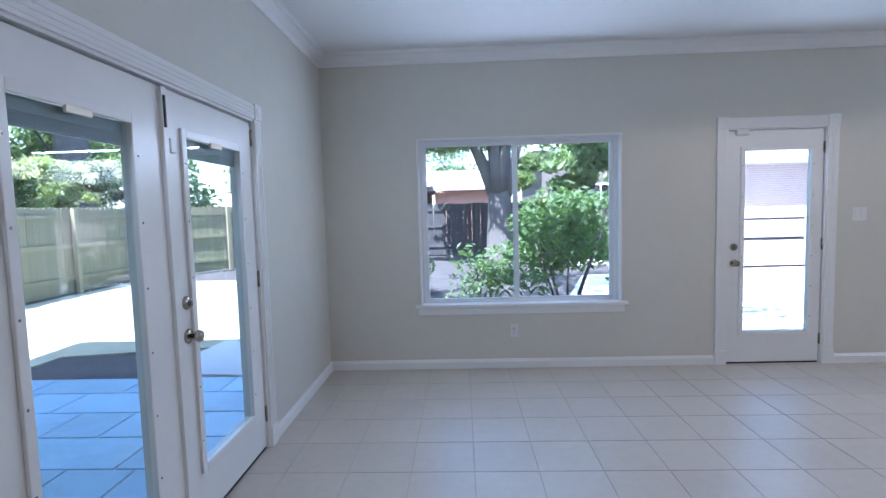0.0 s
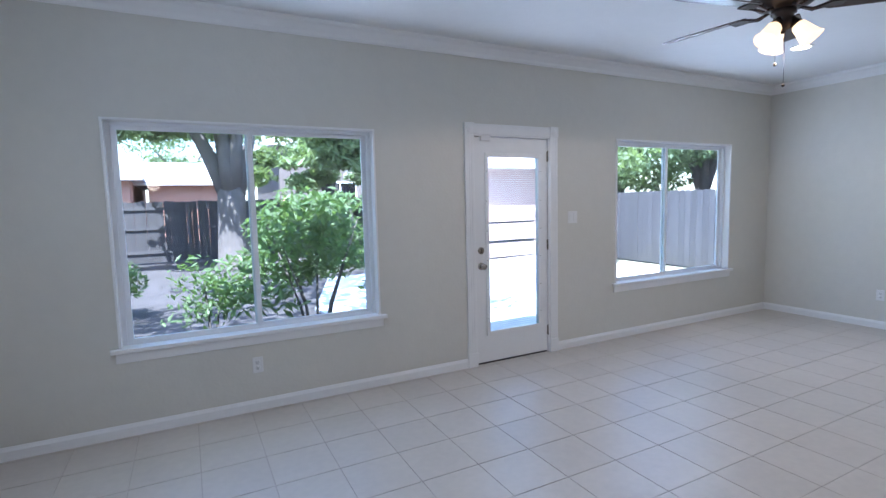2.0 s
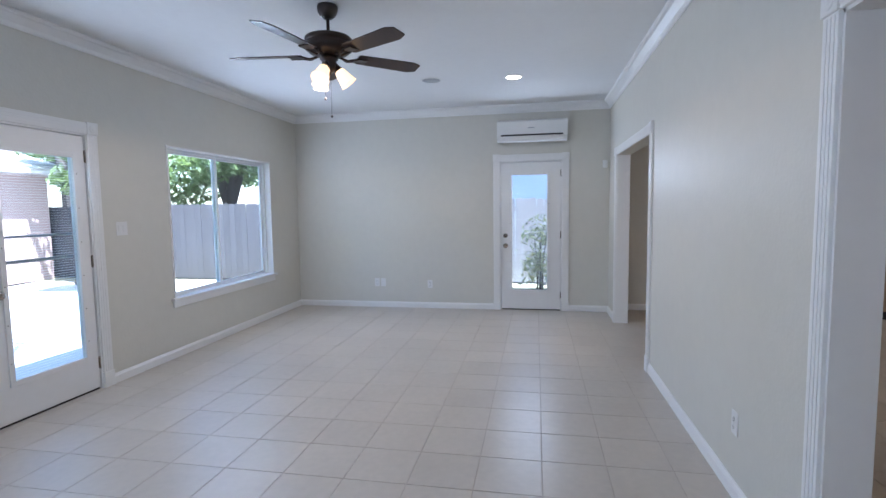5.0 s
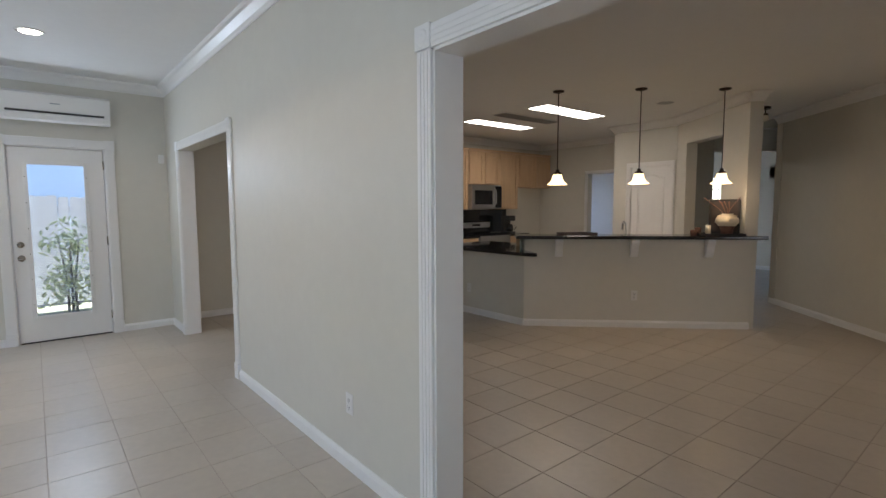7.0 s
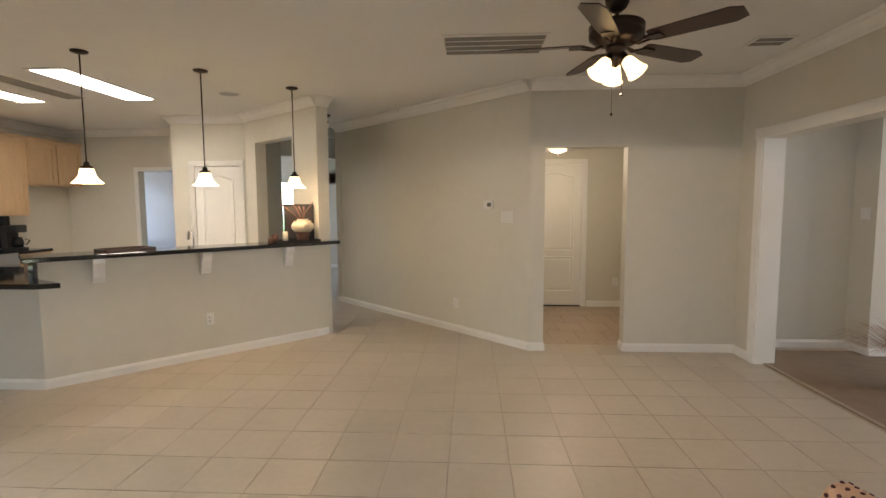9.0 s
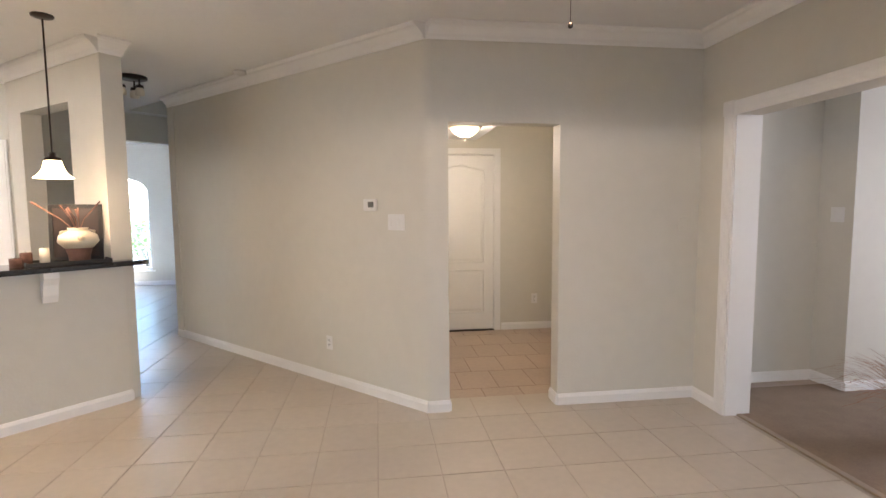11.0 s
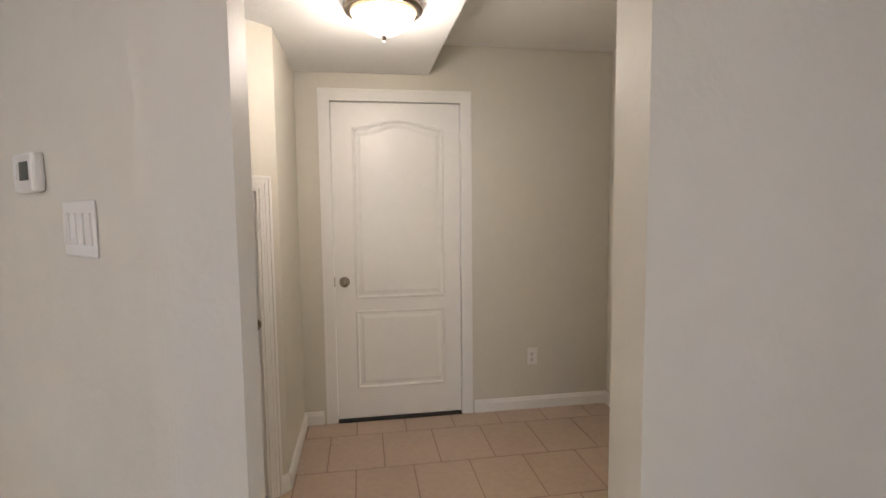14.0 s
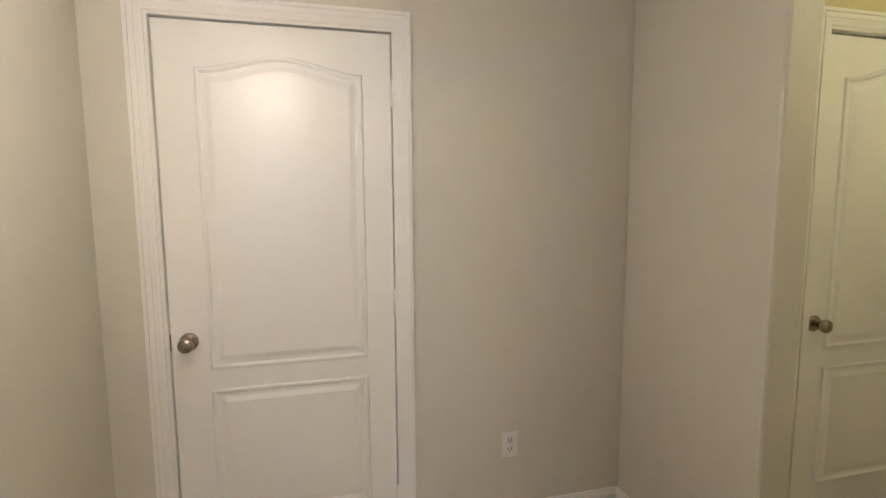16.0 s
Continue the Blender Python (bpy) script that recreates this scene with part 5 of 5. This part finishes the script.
bm = bmesh.new(); box(bm, 0, 0.17, 0.02, 0.02, 0.74, 0.41, None, 0.004); part("door", bm, STEEL, th)
bm = bmesh.new(); box(bm, -0.004, 0.24, 0.08, 0.0, 0.68, 0.33, None, 0.001); part("window", bm, DARKGLASS, th, "black glass window")
bm = bmesh.new(); box(bm, 0, 0.0, 0.02, 0.02, 0.165, 0.41, None, 0.004); part("control_panel", bm, DARKGLASS, th)
bm = bmesh.new(); tube(bm, [(-0.005, 0.19, 0.06), (-0.04, 0.19, 0.1), (-0.045, 0.19, 0.21), (-0.04, 0.19, 0.33), (-0.005, 0.19, 0.37)], 0.011, 8); part("handle", bm, STEEL, th)
th = thing("coffee_maker", pose(6.62, -5.72, 0.91), "black coffee maker on the granite worktop", "coffee maker")
bm = bmesh.new(); box(bm, -0.1, -0.09, 0, 0.12, 0.09, 0.03, None, 0.006); box(bm, 0.03, -0.09, 0.03, 0.12, 0.09, 0.32, None, 0.01); box(bm, -0.1, -0.085, 0.23, 0.04, 0.085, 0.33, None, 0.012); part("body", bm, RUBBER, th)
bm = bmesh.new(); lathe(bm, [(0, 0.035), (0.055, 0.035), (0.068, 0.09), (0.05, 0.15), (0.045, 0.17), (0, 0.172)], pose(-0.035, 0, 0), 20); tube(bm, [(-0.09, -0.05, 0.14), (-0.12, -0.09, 0.12), (-0.09, -0.06, 0.06)], 0.008, 6); part("carafe", bm, DARKGLASS, th)
th = thing("framed_picture", pose(6.70, -4.05, 0.912, 0, -12, 0), "small dark-framed picture with red flowers leaning on the worktop", "picture frame")
bm = bmesh.new(); ring_frame(bm, -0.13, 0, 0.13, 0.3, 0.03, 0, 0.02)
for v in bm.verts:
    v.co = pose(0, 0, 0, 0, 0, 90) @ v.co
part("frame", bm, RUBBER, th)
bm = bmesh.new(); box(bm, -0.012, -0.1, 0.03, -0.008, 0.1, 0.27); part("print", bm, FABRIC, th)
th = thing("box", mB @ pose(LB - 0.02, -0.55, 0.912, 0, 0, 20), "small brown box on the low worktop behind the bar", "box")
bm = bmesh.new(); box(bm, -0.07, -0.05, 0, 0.07, 0.05, 0.1, None, 0.003); part("carton", bm, MAPLE, th)

# things on the bar top
BT = 1.077
px = lambda a, b: mB @ pose(LB - a, b, BT)
th = thing("serving_tray", px(2.22, -0.08) @ pose(0, 0, 0, 0, 0, -8), "shallow black tray under the vase on the bar", "tray")
bm = bmesh.new(); box(bm, -0.24, -0.13, 0, 0.24, 0.13, 0.008, None, 0.002); ring = bm; part("base", bm, RUBBER, th)
bm = bmesh.new(); box(bm, -0.24, -0.13, 0.008, 0.24, -0.12, 0.025); box(bm, -0.24, 0.12, 0.008, 0.24, 0.13, 0.025); box(bm, -0.24, -0.12, 0.008, -0.23, 0.12, 0.025); box(bm, 0.23, -0.12, 0.008, 0.24, 0.12, 0.025); part("rim", bm, RUBBER, th)
th = thing("picture_frame", px(2.30, -0.15) @ pose(0, 0, 0.009, 0, 0, -27) @ pose(0, 0, 0.004, 6, 0, 0), "dark brown framed panel leaning behind the vase", "picture frame")
bm = bmesh.new(); ring_frame(bm, -0.16, 0, 0.16, 0.40, 0.025, 0, 0.022, 0.002); part("frame", bm, RUBBER, th)
bm = bmesh.new(); box(bm, -0.135, 0.004, 0.025, 0.135, 0.01, 0.375); part("panel", bm, PANELD, th)
th = thing("serving_tray", px(0.62, -0.10) @ pose(0, 0, 0, 0, 0, 14), "wide flat dark brown tray on the bar above the sink", "tray")
bm = bmesh.new(); box(bm, -0.19, -0.12, 0, 0.19, 0.12, 0.008, None, 0.002); part("base", bm, PANELD, th)
bm = bmesh.new()
for q in ((-0.2, -0.13, 0.2, -0.12), (-0.2, 0.12, 0.2, 0.13), (-0.2, -0.12, -0.19, 0.12), (0.19, -0.12, 0.2, 0.12)):
    box(bm, q[0], q[1], 0, q[2], q[3], 0.03, None, 0.002)
part("rim", bm, PANELD, th)
th = thing("vase", px(2.27, -0.01) @ pose(0, 0, 0.009), "round cream ceramic jar on a brown woven base", "vase")
bm = bmesh.new(); lathe(bm, [(0, 0), (0.06, 0), (0.065, 0.05), (0.08, 0.10), (0, 0.10)], None, 28); part("woven_base", bm, VASE2, th)
bm = bmesh.new(); lathe(bm, [(0.0, 0.101), (0.085, 0.101), (0.122, 0.145), (0.112, 0.19), (0.07, 0.215), (0.055, 0.225), (0.062, 0.24), (0.055, 0.24), (0.045, 0.222), (0, 0.2)], None, 28)
part("jar", bm, VASE1, th)
bm = bmesh.new()
for sx in (-1, 1):
    tube(bm, [(sx * 0.065, 0.0, 0.22), (sx * 0.10, 0.0, 0.215), (sx * 0.105, 0, 0.18)], 0.008, 7)
lathe(bm, [(0, 0.0), (0.02, 0.0), (0.022, 0.01), (0, 0.012)], pose(0.02, 0.112, 0.175, -90), 14)
part("jar_handle", bm, VASE1, th)
rng = random.Random(4)
for k in range(9):
    a, r = rng.uniform(0, 6.28), rng.uniform(0.1, 0.3)
    bm = bmesh.new()
    tube(bm, [(0, 0, 0.2), (math.cos(a) * r * 0.35, math.sin(a) * r * 0.35, 0.3), (math.cos(a) * r, math.sin(a) * r * 0.5, 0.34 + rng.uniform(0, 0.1))], [0.003, 0.003, 0.006], 5)
    part("twig", bm, TWIG, th)
for k, (a, b, h, r) in enumerate(((2.08, -0.04, 0.11, 0.028), (2.00, -0.12, 0.09, 0.034), (1.93, -0.06, 0.06, 0.034))):
    th = thing("candle", px(a, b) @ pose(0, 0, 0.009 if k == 0 else 0), ("tall white candle on the tray", "brown jar candle on the bar", "short brown jar candle on the bar")[k], "candle")
    bm = bmesh.new(); lathe(bm, [(0, 0), (r, 0), (r, h - 0.004), (r - 0.004, h), (0, h - 0.003)], None, 20); part("wax", bm, CANDLE if k == 0 else VASE2, th)
    bm = bmesh.new(); tube(bm, [(0, 0, h - 0.004), (0.001, 0, h + 0.01)], 0.0015, 5); part("wick", bm, SLOT, th)

# ---- armchair and grass ----
th = thing("armchair", pose(-0.26, -0.95, 0, 0, 0, 15), "low tan armchair with rolled arms and dark red dots", "armchair")


def dots(bm, x, y, z, rx=0.0, ry=0.0):
    lathe(bm, [(0, 0.003), (0.006, 0.002), (0.0075, -0.002)], pose(x, y, z) @ pose(0, 0, 0, rx, ry, 0), 6)


bm = bmesh.new(); box(bm, -0.25, 0.17, 0.14, 0.25, 0.66, 0.40, None, 0.05); part("seat", bm, FABRIC, th)
bm = bmesh.new()
back = lambda x: 0.535 + 0.05 * math.cos(x / 0.25 * 1.4)
n = 14
pts = [(-0.25 + 0.5 * k / n, back(-0.25 + 0.5 * k / n)) for k in range(n + 1)]
prism(bm, pts + [(0.25, 0.14), (-0.25, 0.14)], 0.13, pose(0, 0.04, 0))
bmesh.ops.bevel(bm, geom=list(bm.edges), offset=0.02, segments=2, affect="EDGES")
part("backrest", bm, FABRIC, th)
for sx in (-1, 1):
    bm = bmesh.new()
    lathe(bm, [(0, 0.0), (0.055, 0.0), (0.068, -0.02), (0.068, -0.62), (0.055, -0.64), (0, -0.64)], pose(sx * 0.32, 0, 0.53, 90), 20)
    box(bm, sx * 0.32 - 0.055, 0.02, 0.12, sx * 0.32 + 0.055, 0.62, 0.52, None, 0.02)
    part("arm", bm, FABRIC, th)
    for sy in (0.07, 0.58):
        bm = bmesh.new(); lathe(bm, [(0, 0), (0.018, 0), (0.028, 0.15), (0, 0.15)], pose(sx * 0.28, sy, 0), 12); part("leg", bm, BRONZE, th)
bm = bmesh.new()
for sx in (-1, 1):
    for k in range(20):
        for j in range(11):
            a = radians(-150 + j * 30 + (15 if k % 2 else 0))
            dots(bm, sx * 0.32 + 0.069 * math.sin(a), 0.02 + k * 0.031, 0.53 + 0.069 * math.cos(a), 0, math.degrees(a))
    for j in range(6):
        for q in (0.02, 0.045):
            dots(bm, sx * 0.32 + q * math.sin(j * 1.05), -0.001, 0.53 + q * math.cos(j * 1.05), 90)
for k in range(17):
    x = -0.235 + k * 0.029
    for j in range(12):
        dots(bm, x, 0.0395, 0.18 + j * 0.031 + 0.015 * (k % 2), 90)
    for j in range(4):
        dots(bm, x, 0.06 + j * 0.03, back(x) + 0.001)
tagged(part("woven_dots", bm, DOT, th), kind="stuff")

th = thing("dried_grass_plant", pose(-2.82, -3.42, 0.012), "brown arching dried grass in a dark pot on the carpet", "plant")
bm = bmesh.new(); lathe(bm, [(0, 0), (0.10, 0), (0.12, 0.19), (0.11, 0.195), (0.1, 0.19), (0, 0.189)], None, 24); part("pot", bm, BRONZE, th)
bm = bmesh.new()
rng = random.Random(8)
for k in range(230):
    a, r, h = rng.uniform(0, 6.28), rng.uniform(0.28, 0.6), rng.uniform(0.12, 0.3)
    c, s = math.cos(a), math.sin(a)
    pts = [Vector((c * r * q, s * r * q, 0.19 + h * math.sin(min(q * 1.9, 2.6)) * (1 if q < 0.85 else 0.9))) for q in (0.02, 0.2, 0.4, 0.6, 0.8, 1.0)]
    wv = Vector((-s, c, 0)) * 0.004
    row = [(bm.verts.new(p - wv * (1.1 - q / 6)), bm.verts.new(p + wv * (1.1 - q / 6))) for q, p in enumerate(pts)]
    for p, q in zip(row, row[1:]):
        bm.faces.new((p[0], p[1], q[1], q[0]))
tagged(part("foliage", bm, FEATHER, th), kind="stuff")


# ---- outside ----
bm = bmesh.new()
prism_z(bm, [(-300, -300), (300, -300), (300, 300), (-300, 300)], GR - 0.4, GR - 0.03)
structure("ground", bm, MULCH, "dark mulch and soil ground")
bm = bmesh.new()
prism_z(bm, [(-8.25, -3), (-5.0, -3), (-4.6, 5.6), (-3.0, 5.9), (-2.2, 7.2), (-1.5, 12.0), (-8.25, 12.2)], GR - 0.1, GR - 0.008)
structure("lawn", bm, GRASS, "pale dry sunlit lawn")
bm = bmesh.new(); prism_z(bm, [(2.4, 4.6), (9.5, 4.6), (9.5, 12.4), (2.9, 11.6), (1.9, 8.5)], GR - 0.1, GR)
structure("pavement", bm, SLAB, "pale concrete slab behind the house")
bm = bmesh.new(); prism_z(bm, [(-3.1, 4.9), (-1.3, 4.75), (-1.3, 6.1), (-2.9, 6.2)], GR - 0.1, GR + 0.002)
structure("pavement", bm, SLAB, "pale concrete path")
bm = bmesh.new(); box(bm, -4.35, -3.0, GR - 0.1, W - T, 4.75, GR - 0.004)
patio = structure("pavement", bm, GROUT, "stamped grey concrete patio in large flagstones tinted with the blue of its shade")
bm = bmesh.new(); prism_z(bm, [(9.52, -3), (10.2, -3), (10.2, 17), (9.52, 17)], GR - 0.1, GR - 0.006)
structure("lawn", bm, GRASS, "narrow strip of grass by the fence")

fence((-8.3, -4.0), (-8.3, 12.6), 1.72, FENCEL, "weathered tan board fence in the sun", 0.145)
fence((-8.3, 12.6), (-4.6, 17.6), 1.75, FENCEL, "weathered tan board fence turning the corner", 0.145)
fence((-4.6, 17.6), (10.2, 17.6), 1.68, FENCED, "board fence behind the garden, its shade put into a dark colour", 0.15)
# one fence in two colours, dim towards the garden and bright by the door
fence((10.2, 17.6), (10.2, 5.0), 1.6, FENCEG, "grey weathered board fence along the side yard, tree shade put into its colour", 0.145, rails=1)
fence((10.2, 5.0), (10.2, -3.0), 1.6, FENCEP, "same board fence beside the side door, brightness put into its pale colour", 0.145, rails=1)


def house(x0, y0, x1, y1, h, brick, label, ridge, windows, gable="x", z0=GR):
    th = thing("house", pose(x0, y0, z0), label, "house")
    w, d = x1 - x0, y1 - y0
    bm = bmesh.new(); box(bm, 0, 0, 0, w, d, h); part("wall", bm, brick, th)
    bm = bmesh.new()
    o = 0.5
    if gable == "x":
        prism(bm, [(-o, h), (w + o, h), (w + o, h + 0.12), (w / 2, h + ridge), (-o, h + 0.12)], d + 2 * o, pose(0, -o, 0))
    else:
        prism(bm, [(-o, h), (d + o, h), (d + o, h + 0.12), (d / 2, h + ridge), (-o, h + 0.12)], w + 2 * o, pose(w + o, 0, 0, 0, 0, 90))
    part("roof", bm, ROOFM, th)
    for wx, wz, ww, wh in windows:
        bm = bmesh.new(); ring_frame(bm, wx, wz, wx + ww, wz + wh, 0.07, -0.04, 0.02)
        box(bm, wx + ww / 2 - 0.03, -0.03, wz + 0.07, wx + ww / 2 + 0.03, 0.02, wz + wh - 0.07)
        f = part("window", bm, VINYL, th)
        bm = bmesh.new(); box(bm, wx + 0.07, -0.012, wz + 0.07, wx + ww - 0.07, -0.002, wz + wh - 0.07); part("pane", bm, DARKGLASS, f)
    return th


house(-11.0, 24, -1.75, 33, 2.75, BRICKW, "single-storey pink brick house with a pale gabled roof", 3.0, [], "x")
house(-1.2, 25.5, 1.6, 31, 2.6, BRICKW, "low salmon brick wing of a house with a pale roof", 1.2, [], "y")
house(4.5, 27, 18.0, 36, 4.6, BRICKG, "two-storey tan brick house behind the trees, their shade put into its colour", 2.4, [(2.2, 1.6, 1.8, 1.2), (7.2, 1.6, 1.8, 1.2), (4.6, 1.2, 1.4, 1.5)], "y")
house(5.6, 12.6, 10.0, 17.2, 2.5, BRICKP, "low pink brick garage wall in full sun", 0.9, [], "y")
house(13.0, -6.0, 21.0, 6.0, 3.6, SIDING, "blue-grey clad neighbouring house behind the side fence", 1.8, [], "x")

# the crown at (-0.6, -8.0, 7.3) is unseen, added to dapple the ground
tree(1.25, 15.0, 0.40, 2.3, 5.4, [(-2.0, 0, 3.7, 1.5, 0.55, 2400), (2.4, -0.8, 3.3, 1.6, 0.6, 3600), (0.4, 0.8, 4.4, 2.8, 0.8, 4600), (4.2, -0.6, 3.0, 1.4, 0.7, 2600), (-0.6, -8.0, 7.3, 3.4, 0.8, 3600), (3.0, 1.2, 2.4, 1.2, 0.5, 1800)], "spreading garden tree with a forked dark trunk", 3, size=0.13, limbs=6)
tree(5.0, 19.5, 0.22, 2.2, 6.0, [(0, 0, 4.2, 2.2, 1.0, 3600), (-2.5, 0, 3.0, 1.3, 0.8, 2000)], "dark-trunked shade tree behind the fence", 5, size=0.15)
tree(-3.5, 27.5, 0.2, 3.0, 7.5, [(0, 6, 7.4, 3.6, 1.5, 3000)], "leafy tree behind the dark fence", 6, size=0.15)
tree(9.4, 11.0, 0.2, 2.2, 5.0, [(0.6, 0, 3.3, 1.8, 0.7, 3600), (-0.9, -1.6, 2.4, 0.9, 0.6, 2200)], "dark-trunked tree by the side fence", 7, size=0.11)
tree(12.8, 9.6, 0.22, 2.0, 5.0, [(0, 0, 3.1, 2.6, 1.3, 8000)], "dark shade tree beyond the grey side fence", 11, size=0.12)
tree(13.4, 13.2, 0.25, 2.2, 6.5, [(0, 0, 3.9, 2.6, 1.1, 5200)], "shade tree beyond the side fence", 8, size=0.16)
tree(-11.0, 14.0, 0.47, 6.0, 10.0, [(0, 0, 8.0, 3.5, 2.0, 3000)], "tall thick-trunked pine beyond the tan fence", 9, size=0.2)
for k in range(5):
    tree(-14.0 - 0.8 * (k % 2), 1.5 + k * 4.0, 0.18, 1.6, 5.0, [(0, 0, 3.3, 2.8, 2.5, 13000)], "leafy pale green tree behind the hedge", 50 + k, leaf=LEAFP if k % 2 else LEAF, size=0.13, limbs=4)
for k, (x, y, s) in enumerate(((-15, 20, 3.2), (-14.5, 9, 3.0), (-10, 24, 3.2), (-17, 14, 3.5), (16, 22, 3.5), (0, 39, 4.5), (9, 40, 4.5), (-9, 38, 4.5))):
    tree(x, y, 0.25, 2.4, 6.0, [(0, 0, 4.0 + s * 0.2, s, 2.2, 5000)], "tall leafy shade tree in the distance", 20 + k, size=0.16, limbs=3)


def shrub(x, y, h, rx, n, size, label, seed, leaf=LEAFB, stems=6, low=0.45, bloom=0):
    rng = random.Random(seed)
    th = thing("shrub", pose(x, y, GR - 0.03), label, "shrub")
    for k in range(stems):
        a = 6.28 * k / stems + rng.uniform(-0.4, 0.4)
        bm = bmesh.new()
        tube(bm, [(0.05 * math.cos(a), 0.05 * math.sin(a), 0), (rx * 0.2 * math.cos(a), rx * 0.2 * math.sin(a), h * 0.35), (rx * 0.55 * math.cos(a), rx * 0.55 * math.sin(a), h * rng.uniform(0.7, 0.9))], [0.02, 0.015, 0.006], 6)
        part("stem", bm, BARK, th)
    bm = bmesh.new()
    for k in range(48 if not bloom else 60):
        a, q, z = rng.uniform(0, 6.28), rng.uniform(0.15, 0.95) ** 0.5, rng.uniform(low, 1.0)
        q *= math.sin(min(1.0, (1.12 - z) * 2.0) * 1.57)
        leaves(bm, (rx * q * math.cos(a), rx * q * math.sin(a), h * z), (0.26, 0.26, 0.15), int(n / (48 if not bloom else 60)), size, rng, hollow=0.1)
    part("foliage", bm, leaf, th)
    if bloom:
        bm = bmesh.new()
        for k in range(40):
            a, q = rng.uniform(0, 6.28), rng.uniform(0.2, 0.95)
            leaves(bm, (rx * q * math.cos(a), rx * q * math.sin(a), h * rng.uniform(0.84, 1.0)), (0.2, 0.2, 0.12), int(bloom / 40), size * 0.8, rng, hollow=0.1)
        part("blossom", bm, BLOOM, th, "pale new growth and blossom")
    return th


shrub(1.38, 6.05, 1.72, 0.86, 4200, 0.056, "bushy green shrub outside the sliding window", 1)
shrub(0.35, 6.3, 1.05, 0.26, 500, 0.045, "slender young shrub outside the sliding window", 2, stems=3, low=0.5)
shrub(-0.9, 9.5, 0.9, 0.45, 900, 0.06, "low leafy shrub in the mulch", 3)
shrub(5.2, 13.3, 1.3, 0.8, 1500, 0.07, "green shrub by the garden stones", 4)
for k in range(9):
    shrub(-9.5 - 0.1 * (k % 2), 0.5 + k * 1.55, 2.85 + 0.12 * (k % 3), 1.0, 9500, 0.06, "dense flowering hedge above the tan fence", 40 + k, leaf=LEAFP if k % 3 == 1 else HEDGE, stems=3, low=0.3, bloom=1500)
shrub(9.0, 0.88, 1.35, 0.22, 500, 0.06, "tall pale flowering plant outside the side door", 60, leaf=BLOOM, stems=4, low=0.2)
for k, x in enumerate((3.4, 4.3, 5.2, 6.1, 6.9)):
    shrub(x, -12.4 - 0.2 * (k % 2), 1.35 + 0.1 * (k % 2), 0.6, 1000, 0.05, "green bush outside the front window", 70 + k)
rng = random.Random(12)
for k in range(16):
    x, y, s = 3.2 + rng.uniform(0, 3.2), 13.0 + rng.uniform(0, 1.6), rng.uniform(0.14, 0.34)
    th = thing("garden_stone", pose(x, y, GR - 0.05, 0, 0, rng.uniform(0, 180)), "rough grey garden stone in the mulch", "stone", "garden stones")
    bm = bmesh.new()
    bmesh.ops.create_icosphere(bm, subdivisions=2, radius=s)
    for v in bm.verts:
        v.co = v.co * (1 + 0.25 * noise.noise(v.co * 4 + Vector((k, 0, 0))))
        v.co.z = v.co.z * 0.5 + s * 0.35
    part("stone", bm, STONE, th)
# the arbour takes the same wood, darkened for the back fence's shade
th = thing("pergola", pose(11.3, 11.5, GR), "dark timber arbour behind the side fence", "pergola")
for k in range(6):
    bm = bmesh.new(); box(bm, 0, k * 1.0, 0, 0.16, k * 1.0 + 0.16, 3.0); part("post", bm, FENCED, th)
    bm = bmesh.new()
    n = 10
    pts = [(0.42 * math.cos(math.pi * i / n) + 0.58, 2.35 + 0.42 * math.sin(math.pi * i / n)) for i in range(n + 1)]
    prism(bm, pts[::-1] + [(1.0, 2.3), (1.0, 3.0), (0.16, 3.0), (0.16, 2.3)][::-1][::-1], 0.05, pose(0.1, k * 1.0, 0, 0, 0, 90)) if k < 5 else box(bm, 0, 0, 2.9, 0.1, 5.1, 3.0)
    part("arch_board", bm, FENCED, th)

# ---- floor tiles and flagstones, last ----
tiles(floor_sun, "tile", 0.175, 2.665, 0.3485, 0.3485, [(W - 0.17, -0.07), (E + 0.17, -0.07), (E + 0.17, N + 0.17), (W - 0.17, N + 0.17)], (2.0, 2.4), TILE, gap=0.004)
tiles(floor_liv, "tile", 0.705, -2.18, 0.3460, 0.3530, [(-2.10, -4.59), (0.0, -4.59), (0.1, -4.84), (2.25, -7.14), (0.8, -8.6), (-1.4, -11.05), (7.1, -11.05), (7.1, -0.07), (-2.10, -0.07)], (1.4, -2.6), TILE, height=0.0035)
tiles(floor_hall, "tile", -0.307, -6.05, 0.305, 0.407, [(-3.5, -6.85), (0.15, -6.85), (0.15, -6.0), (0.9, -5.2), (0.1, -4.6), (-3.5, -4.6)], (-0.5, -5.6), TILE2, True, gap=0.006, height=0.002)
rng = random.Random(31)
row_y = -3.0
while row_y < 4.7:
    h = rng.choice((0.3, 0.45, 0.6))
    x = -4.35
    while x < W - T - 0.05:
        w = rng.choice((0.45, 0.6, 0.9))
        x2, y2 = min(x + w, W - T), min(row_y + h, 4.75)
        bm = bmesh.new()
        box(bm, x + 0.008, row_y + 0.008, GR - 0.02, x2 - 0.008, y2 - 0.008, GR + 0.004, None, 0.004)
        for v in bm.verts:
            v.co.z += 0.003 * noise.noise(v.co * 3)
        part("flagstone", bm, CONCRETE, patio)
        x = x2
    row_y += h
